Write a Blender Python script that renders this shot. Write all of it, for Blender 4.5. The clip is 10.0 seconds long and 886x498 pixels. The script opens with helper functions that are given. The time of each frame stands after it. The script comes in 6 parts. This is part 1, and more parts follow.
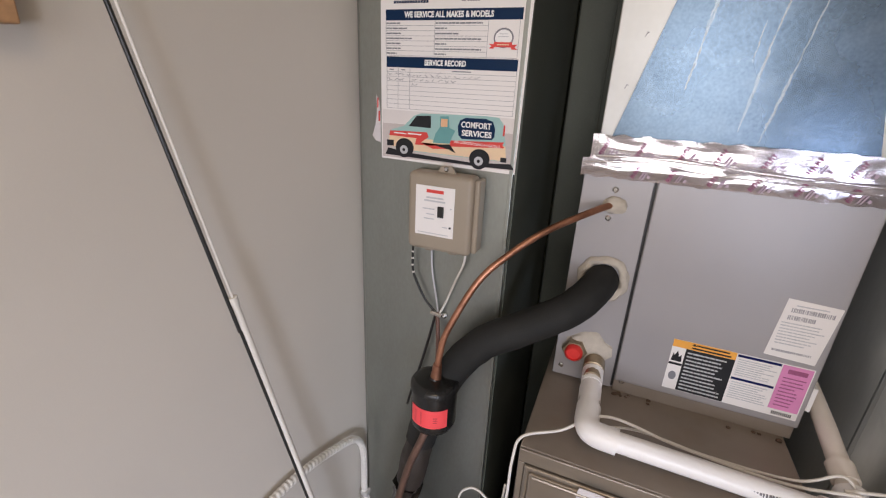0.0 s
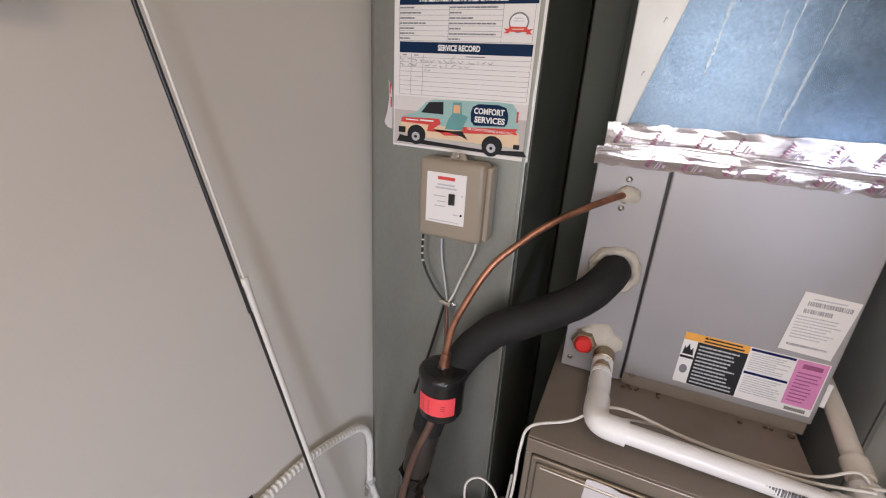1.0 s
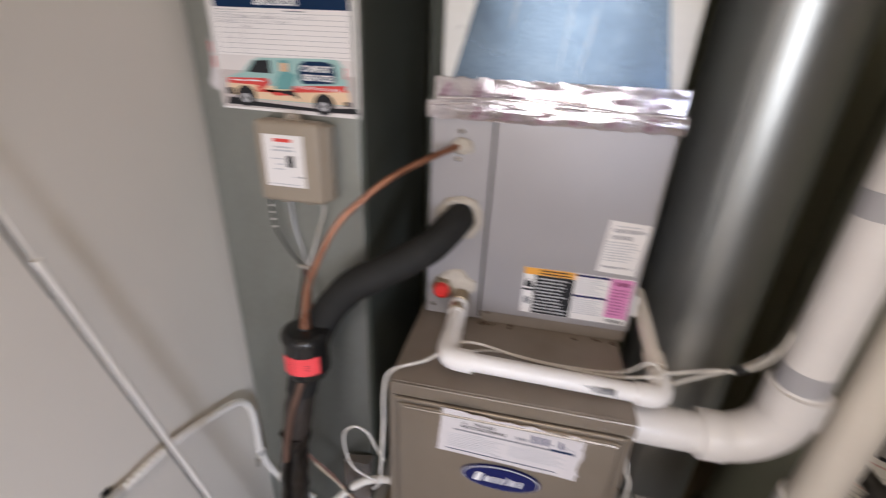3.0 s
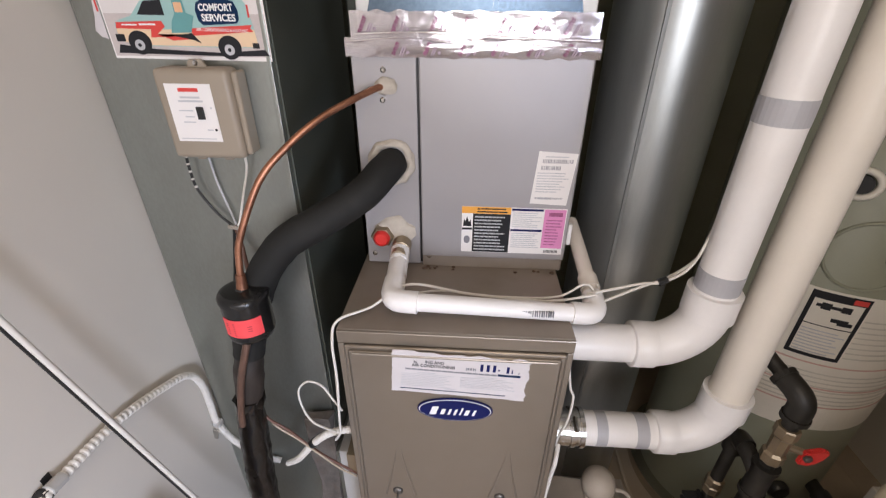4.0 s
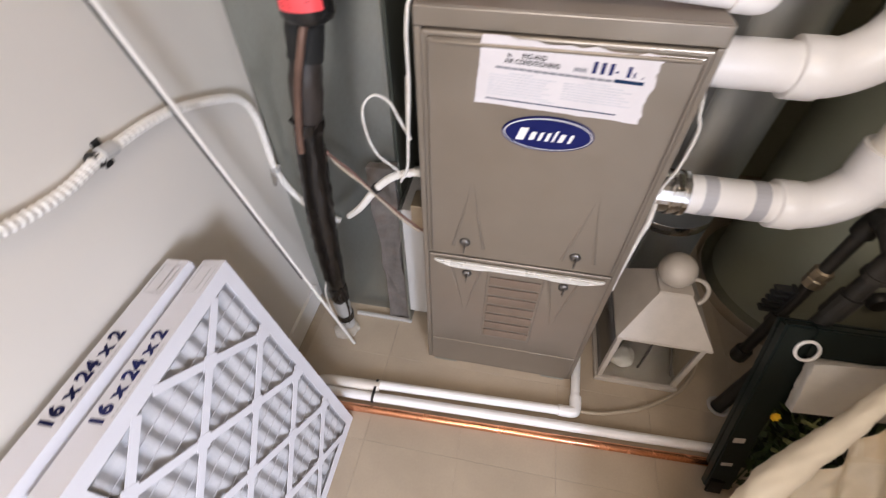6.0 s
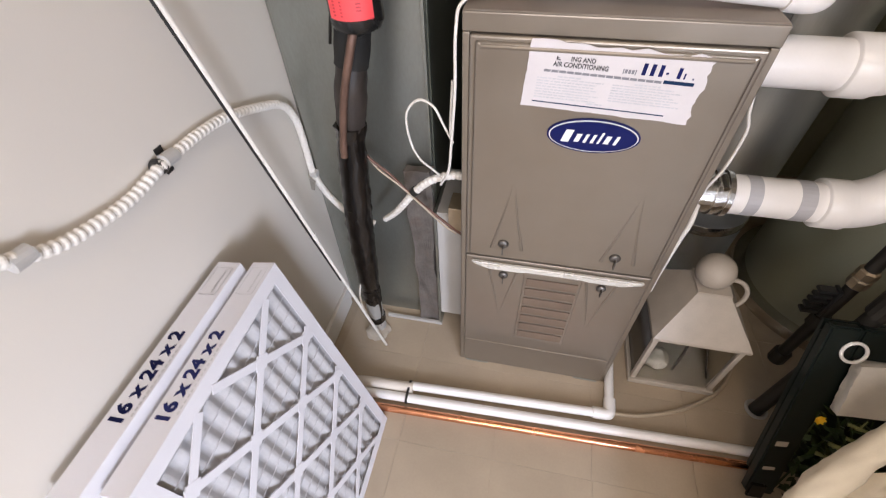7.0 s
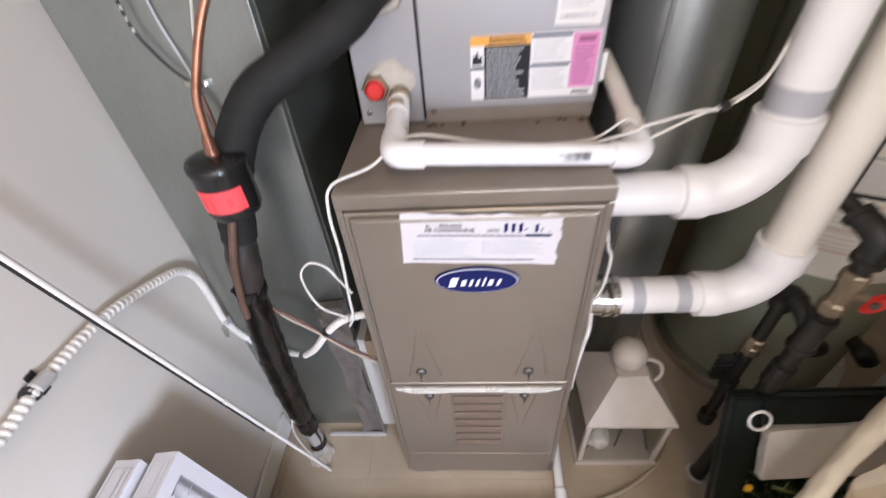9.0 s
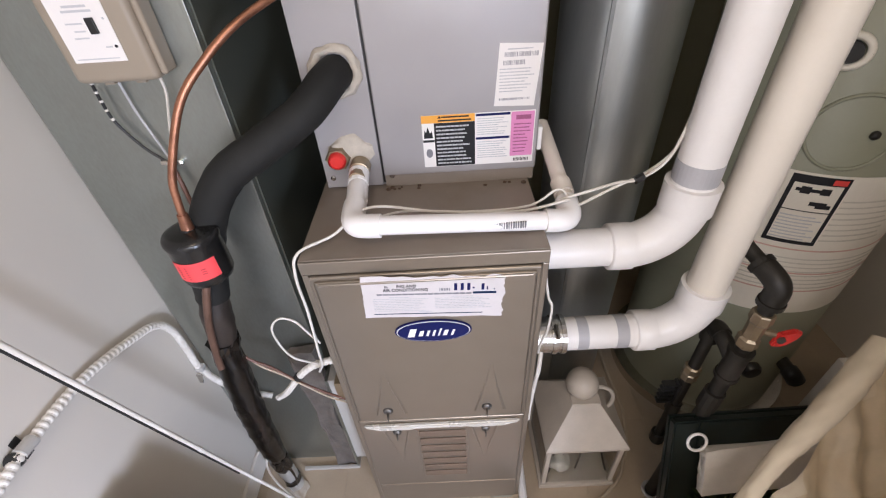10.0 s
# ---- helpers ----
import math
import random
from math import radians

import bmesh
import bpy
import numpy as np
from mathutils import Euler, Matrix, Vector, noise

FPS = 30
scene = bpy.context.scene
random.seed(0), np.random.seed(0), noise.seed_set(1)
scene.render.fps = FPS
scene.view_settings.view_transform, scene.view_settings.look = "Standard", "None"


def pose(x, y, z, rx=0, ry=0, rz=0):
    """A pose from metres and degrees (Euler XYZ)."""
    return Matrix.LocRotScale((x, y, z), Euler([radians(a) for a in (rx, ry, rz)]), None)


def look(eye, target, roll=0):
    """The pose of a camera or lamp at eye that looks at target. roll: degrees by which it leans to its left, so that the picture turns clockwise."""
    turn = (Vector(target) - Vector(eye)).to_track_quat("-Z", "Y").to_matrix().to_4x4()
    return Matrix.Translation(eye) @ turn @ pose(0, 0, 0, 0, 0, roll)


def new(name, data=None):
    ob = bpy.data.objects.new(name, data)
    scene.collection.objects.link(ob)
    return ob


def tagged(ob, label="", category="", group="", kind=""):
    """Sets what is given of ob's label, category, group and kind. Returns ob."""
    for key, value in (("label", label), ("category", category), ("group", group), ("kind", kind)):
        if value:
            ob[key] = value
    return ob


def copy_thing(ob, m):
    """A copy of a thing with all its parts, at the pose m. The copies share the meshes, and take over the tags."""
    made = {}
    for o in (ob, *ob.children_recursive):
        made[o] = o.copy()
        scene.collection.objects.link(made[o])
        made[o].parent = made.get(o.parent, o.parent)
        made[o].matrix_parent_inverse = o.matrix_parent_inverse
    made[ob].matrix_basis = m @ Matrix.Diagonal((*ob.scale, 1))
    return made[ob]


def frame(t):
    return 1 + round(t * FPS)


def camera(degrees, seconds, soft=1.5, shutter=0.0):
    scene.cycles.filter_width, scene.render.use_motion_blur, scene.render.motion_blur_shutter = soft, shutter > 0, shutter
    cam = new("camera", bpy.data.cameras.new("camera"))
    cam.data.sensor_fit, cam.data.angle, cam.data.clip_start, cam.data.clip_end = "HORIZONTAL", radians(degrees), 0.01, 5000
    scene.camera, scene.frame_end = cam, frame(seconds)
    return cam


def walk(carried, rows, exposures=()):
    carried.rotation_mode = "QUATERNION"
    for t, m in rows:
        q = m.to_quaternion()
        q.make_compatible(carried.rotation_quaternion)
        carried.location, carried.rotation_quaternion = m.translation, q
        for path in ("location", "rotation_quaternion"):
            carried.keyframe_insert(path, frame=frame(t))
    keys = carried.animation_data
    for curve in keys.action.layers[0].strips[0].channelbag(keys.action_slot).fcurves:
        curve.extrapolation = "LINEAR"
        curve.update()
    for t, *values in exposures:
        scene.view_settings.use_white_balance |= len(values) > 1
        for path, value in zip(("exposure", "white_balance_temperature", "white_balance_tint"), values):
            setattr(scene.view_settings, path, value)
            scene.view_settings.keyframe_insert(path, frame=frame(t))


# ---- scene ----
cam = camera(91.2, 10.0, soft=1.15, shutter=0.5)
PATH = [
    (0, (0.083, -0.605, 1.611), (-0.624, 1.125, 0.898), 2.8),
    (0.5, (0.083, -0.61, 1.601), (-0.631, 1.11, 0.872), 3.3),
    (1, (0.078, -0.609, 1.592), (-0.654, 1.105, 0.866), 3.4),
    (1.5, (0.093, -0.61, 1.592), (-0.657, 1.094, 0.862), 3.1),
    (2, (0.102, -0.616, 1.612), (-0.618, 1.106, 0.892), 3.3),
    (2.5, (0.105, -0.615, 1.602), (-0.57, 1.125, 0.883), 3.3),
    (2.8, (0.125, -0.608, 1.591), (-0.362, 1.157, 0.785), 3.4),
    (3, (0.203, -0.601, 1.592), (-0.127, 1.178, 0.74), 2.7),
    (3.2, (0.251, -0.604, 1.588), (0.091, 1.187, 0.712), 1.5),
    (4.3, (0.234, -0.617, 1.548), (0.14, 1.103, 0.532), 0.4),
    (4.5, (0.235, -0.618, 1.547), (0.151, 1.1, 0.526), 0.4),
    (5, (0.242, -0.623, 1.451), (0.14, 0.986, 0.267), -2.3),
    (5.2, (0.244, -0.621, 1.384), (0.122, 0.817, 0.0), -4.2),
    (5.5, (0.237, -0.645, 1.304), (0.054, 0.67, -0.191), -7.1),
    (6, (0.174, -0.668, 1.245), (-0.079, 0.656, -0.232), -0.0),
    (6.2, (0.148, -0.683, 1.222), (-0.115, 0.629, -0.265), 1.8),
    (7.3, (0.12, -0.687, 1.277), (-0.215, 0.655, -0.168), -4.3),
    (7.5, (0.126, -0.687, 1.29), (-0.213, 0.729, -0.082), -4.7),
    (8, (0.049, -0.532, 1.174), (-0.228, 0.994, -0.089), -5.3),
    (8.5, (0.063, -0.493, 1.132), (-0.083, 0.948, -0.247), -10.3),
    (8.7, (0.127, -0.501, 1.225), (0.005, 0.927, -0.17), -8.2),
    (9, (0.222, -0.562, 1.395), (0.084, 0.938, 0.079), -5.1),
    (9.2, (0.253, -0.594, 1.443), (0.152, 0.946, 0.17), -5.6),
    (9.5, (0.269, -0.585, 1.489), (0.203, 0.969, 0.232), -6.4),
    (10, (0.271, -0.575, 1.509), (0.235, 0.967, 0.236), -4.0),
]
EXPOSURES = [(0.0, -0.64, 6300, 10), (2.5, -0.64, 6300, 10), (3.2, -0.54, 6250, 10), (4.5, -0.33, 6150, 10), (5.0, -0.35, 6200, 10), (5.5, -0.18, 6350, 10), (6.2, -0.10, 6350, 10), (7.5, -0.12, 6350, 10), (8.0, -0.18, 6450, 10), (8.5, 0.05, 6450, 10), (9.0, 0.05, 5950, 10), (9.5, -0.10, 6050, 10), (10.0, -0.12, 6000, 10)]
walk(cam, [(t, look(eye, target, roll)) for t, eye, target, roll in PATH], EXPOSURES)

# ---- world and light ----
world = bpy.data.worlds.new("world")
scene.world = world
world.use_nodes = True
wn = world.node_tree.nodes
sky = wn.new("ShaderNodeTexSky")
sky.sky_type = "NISHITA"
sky.sun_disc = False
sky.sun_elevation = radians(40)
sky.sun_rotation = radians(180)
world.node_tree.links.new(sky.outputs[0], wn["Background"].inputs[0])
wn["Background"].inputs[1].default_value = 0.1


def area_lamp(name, m, sx, sy, watts, color, spread=180):
    d = bpy.data.lights.new(name, "AREA")
    d.shape, d.size, d.size_y, d.energy, d.color, d.spread = "RECTANGLE", sx, sy, watts, color, radians(spread)
    o = new(name, d)
    o.matrix_world = m
    return o


# added warm fill from overhead; no fixture is known there
area_lamp("ceiling_lamp_light", look((0.35, -1.10, 2.42), (0.30, -0.9, 0.0)), 0.40, 0.40, 9.0, (1.0, 0.76, 0.52))
# main light placed from shadow directions; its window is assumed
area_lamp("window_light", look((0.40, -2.44, 1.72), (0.30, 0.2, 0.75)), 0.85, 1.05, 31.0, (1.0, 0.945, 0.955))
# added cool fill for the lower left wall, in an assumed opening
area_lamp("bright_window_light", look((1.32, -2.44, 1.10), (-0.43, -0.35, 0.30)), 0.42, 0.80, 14.0, (0.77, 0.825, 1.0), 75)

# ---- materials ----


def mat(name, color, rough=0.5, metal=0.0, var=0.12, scale=12.0, bump=0.05, fine=220.0, tint=None, spec=0.5,
        spots=0.0, spot_color=(0.1, 0.08, 0.06), spot_scale=9.0, stretch=(1, 1, 1), rand=0.0, rvar=0.12, trans=0.0):
    """A surface with broad mottling, fine grain and, where asked, stains."""
    m = bpy.data.materials.new(name)
    m.use_nodes = True
    n, l = m.node_tree.nodes, m.node_tree.links
    b = n["Principled BSDF"]
    b.inputs["Metallic"].default_value = metal
    b.inputs["Specular IOR Level"].default_value = spec
    if trans:
        b.inputs["Transmission Weight"].default_value = trans
    co = n.new("ShaderNodeTexCoord")
    mp = n.new("ShaderNodeMapping")
    mp.inputs["Scale"].default_value = stretch
    l.new(co.outputs["Object"], mp.inputs["Vector"])
    broad, grain = n.new("ShaderNodeTexNoise"), n.new("ShaderNodeTexNoise")
    for tex, s, d in ((broad, scale, 5.0), (grain, fine, 3.0)):
        tex.inputs["Scale"].default_value = s
        tex.inputs["Detail"].default_value = d
        l.new(mp.outputs[0], tex.inputs["Vector"])
    mixf = n.new("ShaderNodeMath")
    mixf.operation = "MULTIPLY_ADD"
    l.new(grain.outputs[0], mixf.inputs[0])
    mixf.inputs[1].default_value = 0.35
    l.new(broad.outputs[0], mixf.inputs[2])
    ramp = n.new("ShaderNodeValToRGB")
    c2 = tint or color
    ramp.color_ramp.elements[0].position, ramp.color_ramp.elements[1].position = 0.38, 0.95
    ramp.color_ramp.elements[0].color = tuple(max(0.0, v * (1 - var)) for v in c2) + (1,)
    ramp.color_ramp.elements[1].color = tuple(min(1.0, v * (1 + var)) for v in color) + (1,)
    l.new(mixf.outputs[0], ramp.inputs[0])
    out = ramp.outputs[0]
    if spots:
        st = n.new("ShaderNodeTexNoise")
        st.inputs["Scale"].default_value, st.inputs["Detail"].default_value = spot_scale, 8.0
        l.new(mp.outputs[0], st.inputs["Vector"])
        sr = n.new("ShaderNodeValToRGB")
        sr.color_ramp.elements[0].position, sr.color_ramp.elements[1].position = 0.52, 0.75
        sr.color_ramp.elements[0].color, sr.color_ramp.elements[1].color = (0, 0, 0, 1), (spots, spots, spots, 1)
        l.new(st.outputs[0], sr.inputs[0])
        mx = n.new("ShaderNodeMixRGB")
        l.new(sr.outputs[0], mx.inputs[0])
        l.new(out, mx.inputs[1])
        mx.inputs[2].default_value = (*spot_color, 1)
        out = mx.outputs[0]
    if rand:
        info, hs, mr = n.new("ShaderNodeObjectInfo"), n.new("ShaderNodeHueSaturation"), n.new("ShaderNodeMapRange")
        l.new(info.outputs["Random"], mr.inputs[0])
        mr.inputs[3].default_value, mr.inputs[4].default_value = 1 - rand, 1 + rand
        l.new(mr.outputs[0], hs.inputs["Value"])
        l.new(out, hs.inputs["Color"])
        out = hs.outputs[0]
    l.new(out, b.inputs["Base Color"])
    rr = n.new("ShaderNodeMapRange")
    l.new(broad.outputs[0], rr.inputs[0])
    rr.inputs[3].default_value, rr.inputs[4].default_value = max(0.02, rough - rvar), min(1.0, rough + rvar)
    l.new(rr.outputs[0], b.inputs["Roughness"])
    if bump:
        bp = n.new("ShaderNodeBump")
        bp.inputs["Strength"].default_value, bp.inputs["Distance"].default_value = bump, 0.002
        l.new(mixf.outputs[0], bp.inputs["Height"])
        l.new(bp.outputs[0], b.inputs["Normal"])
    return m


WALL = mat("wall_paint", (0.66, 0.615, 0.55), 0.6, var=0.03, scale=3, bump=0.12, fine=500, rvar=0.05)
# darker wall paint that carries the shade behind the ducts
WALL_SHADED = mat("shaded_wall_paint", (0.33, 0.34, 0.25), 0.7, var=0.06, scale=3, bump=0.12, fine=400)
TRIM = mat("trim_paint", (0.70, 0.67, 0.62), 0.45, var=0.03, scale=8, spots=0.25, spot_color=(0.5, 0.45, 0.38))
CEIL = mat("ceiling_paint", (0.8, 0.79, 0.76), 0.8, var=0.02, scale=3, bump=0.2, fine=300)
GALV = mat("galvanised_steel", (0.33, 0.35, 0.325), 0.34, 0.85, var=0.14, scale=7, bump=0.03, tint=(0.34, 0.35, 0.315), spots=0.35, spot_color=(0.30, 0.285, 0.235), spot_scale=5, stretch=(1, 1, 0.4))
# same steel darkened: the shade in the gap is in its colour
GALV_SHADED = mat("shaded_galvanised_steel", (0.11, 0.12, 0.10), 0.5, 0.4, var=0.16, scale=7, bump=0.03)
# blue of the reflected sky is put into this steel's base colour
GALV_BLUE = mat("sky_tinted_galvanised_sheet", (0.115, 0.155, 0.20), 0.27, 0.9, var=0.22, scale=5, bump=0.05, tint=(0.055, 0.08, 0.112), spots=0.30, spot_color=(0.16, 0.20, 0.24), spot_scale=26)
GALV_ROUND = mat("round_duct_steel", (0.46, 0.49, 0.50), 0.35, 0.85, var=0.10, scale=6, bump=0.02, stretch=(1, 1, 0.15), spots=0.2, spot_color=(0.36, 0.37, 0.37))
CABINET = mat("grey_brown_cabinet_paint", (0.285, 0.247, 0.203), 0.34, 0.65, var=0.05, scale=14, bump=0.05, fine=700, spots=0.10, spot_color=(0.20, 0.17, 0.14), spot_scale=6)
CABINET_TOP = mat("dusty_cabinet_top", (0.27, 0.228, 0.19), 0.5, 0.15, var=0.10, scale=16, bump=0.06, fine=600, spots=0.45, spot_color=(0.22, 0.17, 0.13), spot_scale=12)
COIL = mat("grey_coil_cabinet_paint", (0.385, 0.37, 0.375), 0.36, 0.3, var=0.03, scale=10, bump=0.04, fine=700, spots=0.08, spot_color=(0.26, 0.24, 0.22), spot_scale=7)
PVC = mat("white_pvc", (0.87, 0.85, 0.84), 0.33, var=0.03, scale=14, bump=0.02, spots=0.10, spot_color=(0.66, 0.60, 0.52))
PVC_CREAM = mat("yellowed_pvc", (0.80, 0.745, 0.66), 0.36, var=0.03, scale=10, bump=0.02, spots=0.12, spot_color=(0.66, 0.58, 0.47))
PVC_BEIGE = mat("beige_pvc", (0.74, 0.68, 0.61), 0.4, var=0.05, scale=16, bump=0.03, spots=0.2, spot_color=(0.52, 0.45, 0.38))
TAPE_GREY = mat("grey_primer_band", (0.47, 0.47, 0.50), 0.4, var=0.05, scale=20, bump=0.02)
BLACK_FOAM = mat("black_foam_insulation", (0.014, 0.014, 0.013), 0.75, var=0.25, scale=30, bump=0.35, fine=350, spots=0.25, spot_color=(0.03, 0.028, 0.025), spot_scale=18, spec=0.35)
BLACK_GLOSS = mat("black_enamel", (0.012, 0.012, 0.012), 0.25, var=0.2, scale=20, bump=0.04, spots=0.2, spot_color=(0.05, 0.048, 0.045), spot_scale=25)
BLACK_PLASTIC = mat("black_plastic", (0.015, 0.015, 0.015), 0.4, var=0.2, scale=20, bump=0.05)
JACKET = mat("worn_black_jacket", (0.005, 0.004, 0.0035), 0.24, var=0.3, scale=14, bump=0.3, fine=60, spots=0.12, spot_color=(0.05, 0.035, 0.025), spot_scale=12, stretch=(1, 1, 0.4))
COPPER = mat("tarnished_copper", (0.40, 0.19, 0.115), 0.38, 0.8, var=0.25, scale=22, bump=0.05, tint=(0.29, 0.135, 0.085), spots=0.3, spot_color=(0.22, 0.11, 0.07), spot_scale=30)
COPPER_BRIGHT = mat("bright_copper", (0.75, 0.34, 0.19), 0.25, 0.95, var=0.15, scale=22, bump=0.02)
PUTTY = mat("sealing_putty", (0.50, 0.45, 0.38), 0.85, var=0.12, scale=60, bump=0.5, fine=260)
BRASS = mat("dull_brass", (0.36, 0.29, 0.20), 0.4, 0.8, var=0.15, scale=30)
RED = mat("red_plastic", (0.62, 0.035, 0.03), 0.35, var=0.1, scale=30)
RED_LABEL = mat("red_paper_label", (0.85, 0.08, 0.09), 0.45, var=0.06, scale=30, bump=0.03)
TAN = mat("tan_plastic", (0.315, 0.265, 0.205), 0.45, var=0.04, scale=20, bump=0.08, fine=900)
PAPER = mat("white_paper", (0.82, 0.79, 0.77), 0.5, var=0.02, scale=6, bump=0.05)
PAPER_WORN = mat("torn_white_paper", (0.624, 0.589, 0.593), 0.5, var=0.05, scale=12, bump=0.1, spots=0.2, spot_color=(0.55, 0.52, 0.50), spot_scale=20)
NAVY = mat("navy_ink", (0.006, 0.024, 0.070), 0.45, var=0.08, scale=30, bump=0, spec=0.15)
INK = mat("grey_ink", (0.22, 0.22, 0.24), 0.6, var=0.1, scale=30, bump=0, spec=0.15)
INK_LIGHT = mat("pale_ink", (0.52, 0.52, 0.54), 0.6, var=0.1, scale=30, bump=0)
INK_BLACK = mat("black_ink", (0.025, 0.025, 0.028), 0.5, var=0.1, scale=30, bump=0, spec=0.15)
BLUE_INK = mat("blue_ink", (0.008, 0.012, 0.085), 0.4, var=0.1, scale=30, bump=0, spec=0.15)
# cabinet paint made pale so the rail's highlight sits in the colour
RAIL = mat("highlit_cabinet_paint", (0.70, 0.68, 0.63), 0.28, 0.25, var=0.06, scale=14, bump=0.03)
LOUVRE = mat("mottled_brown_paint", (0.165, 0.118, 0.085), 0.5, 0.1, var=0.15, scale=20, bump=0.06, spots=0.3, spot_color=(0.14, 0.10, 0.07), spot_scale=14)
MID_INK = mat("soft_grey_ink", (0.36, 0.35, 0.37), 0.6, var=0.1, scale=30, bump=0, spec=0.15)
ORANGE = mat("orange_ink", (0.85, 0.40, 0.06), 0.45, var=0.06, scale=30, bump=0)
PINK = mat("pink_ink", (0.70, 0.26, 0.50), 0.45, var=0.06, scale=30, bump=0)
RED_INK = mat("red_ink", (0.66, 0.06, 0.05), 0.45, var=0.08, scale=30, bump=0)
TEAL_INK = mat("pale_teal_ink", (0.33, 0.52, 0.50), 0.45, var=0.05, scale=30, bump=0)
CREAM_INK = mat("cream_ink", (0.78, 0.58, 0.38), 0.45, var=0.05, scale=30, bump=0)
SHADE_INK = mat("grey_print_shade", (0.40, 0.37, 0.36), 0.5, var=0.15, scale=8, bump=0)
WHITE_INK = mat("white_ink", (0.86, 0.85, 0.84), 0.45, var=0.02, scale=30, bump=0)
MAUVE_INK = mat("mauve_print", (0.33, 0.09, 0.20), 0.4, var=0.2, scale=60, bump=0)
SILVER = mat("silver_rim", (0.75, 0.75, 0.76), 0.25, 0.2, var=0.05, scale=30)
STEEL = mat("stainless_steel", (0.62, 0.61, 0.59), 0.22, 1.0, var=0.08, scale=40)
DARK_STEEL = mat("dark_screw_steel", (0.16, 0.15, 0.14), 0.4, 0.8, var=0.15, scale=60)
WIRE_WHITE = mat("white_wire_sheath", (0.72, 0.69, 0.64), 0.45, var=0.06, scale=40, bump=0.02)
WIRE_BLACK = mat("black_wire_sheath", (0.02, 0.02, 0.02), 0.4, var=0.1, scale=40, bump=0.02)
WIRE_BROWN = mat("brown_wire_sheath", (0.14, 0.07, 0.05), 0.45, var=0.1, scale=40, bump=0.02)
CARDBOARD = mat("white_filter_card", (0.66, 0.655, 0.69), 0.6, var=0.03, scale=10, bump=0.06, fine=300)
PLEAT = mat("white_filter_media", (0.44, 0.435, 0.445), 0.9, var=0.10, scale=70, bump=0.3, fine=500)
TILE = mat("beige_vinyl_tile", (0.41, 0.335, 0.25), 0.34, var=0.10, scale=7, bump=0.05, fine=160, rand=0.03, spots=0.35, spot_color=(0.30, 0.235, 0.17), spot_scale=5)
GROUT = mat("dark_tile_joint", (0.385, 0.315, 0.235), 0.8, var=0.1, scale=30)
LANTERN = mat("white_lantern_paint", (0.47, 0.42, 0.36), 0.45, var=0.08, scale=20, bump=0.06, spots=0.15, spot_color=(0.40, 0.35, 0.30))
GREY_PANEL = mat("pale_sheet_metal", (0.50, 0.49, 0.47), 0.45, 0.2, var=0.05, scale=12)
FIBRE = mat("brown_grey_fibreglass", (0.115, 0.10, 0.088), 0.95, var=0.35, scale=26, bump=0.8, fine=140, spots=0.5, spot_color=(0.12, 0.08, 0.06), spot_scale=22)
HEATER = mat("grey_heater_enamel", (0.28, 0.285, 0.21), 0.45, var=0.05, scale=6, bump=0.03, spots=0.12, spot_color=(0.18, 0.17, 0.14))
IRON = mat("black_iron_pipe", (0.018, 0.016, 0.013), 0.5, 0.15, var=0.35, scale=30, bump=0.15, spots=0.3, spot_color=(0.10, 0.085, 0.075))
BIN = mat("dark_green_plastic", (0.006, 0.011, 0.010), 0.38, var=0.15, scale=12, bump=0.1)
FOAM = mat("white_foam_board", (0.72, 0.69, 0.64), 0.8, var=0.05, scale=40, bump=0.25, fine=220)
LEAF = mat("dark_leaf", (0.03, 0.055, 0.015), 0.5, var=0.5, scale=40, rand=0.3)
YELLOW = mat("yellow_petal", (0.85, 0.52, 0.02), 0.5, var=0.1, scale=60)
WOOD = mat("pale_pine", (0.42, 0.24, 0.12), 0.5, var=0.2, scale=8, stretch=(1, 14, 14), bump=0.08)
HOSE = mat("grey_hose", (0.44, 0.37, 0.28), 0.4, var=0.06, scale=20)


def foil_mat():
    """Crinkled aluminium tape."""
    m = mat("crinkled_foil_tape", (0.95, 0.93, 0.95), 0.14, 0.85, var=0.04, scale=10, bump=0.0, rvar=0.06, tint=(0.93, 0.89, 0.95))
    n, l = m.node_tree.nodes, m.node_tree.links
    co, vo, nz, bp = n.new("ShaderNodeTexCoord"), n.new("ShaderNodeTexNoise"), n.new("ShaderNodeTexNoise"), n.new("ShaderNodeBump")
    mp = n.new("ShaderNodeMapping")
    mp.inputs["Scale"].default_value = (0.6, 1, 2.6)
    l.new(co.outputs["Object"], mp.inputs[0])
    vo.inputs["Scale"].default_value, vo.inputs["Detail"].default_value, vo.inputs["Distortion"].default_value = 6, 3, 0.6
    l.new(mp.outputs[0], vo.inputs["Vector"])
    bp.inputs["Strength"].default_value, bp.inputs["Distance"].default_value = 0.32, 0.008
    l.new(vo.outputs[0], bp.inputs["Height"])
    l.new(bp.outputs[0], n["Principled BSDF"].inputs["Normal"])
    return m


FOIL = foil_mat()
FOIL_FLAT = mat("flat_foil_tape", (0.58, 0.58, 0.56), 0.45, 0.5, var=0.06, scale=12, bump=0.08, fine=90)


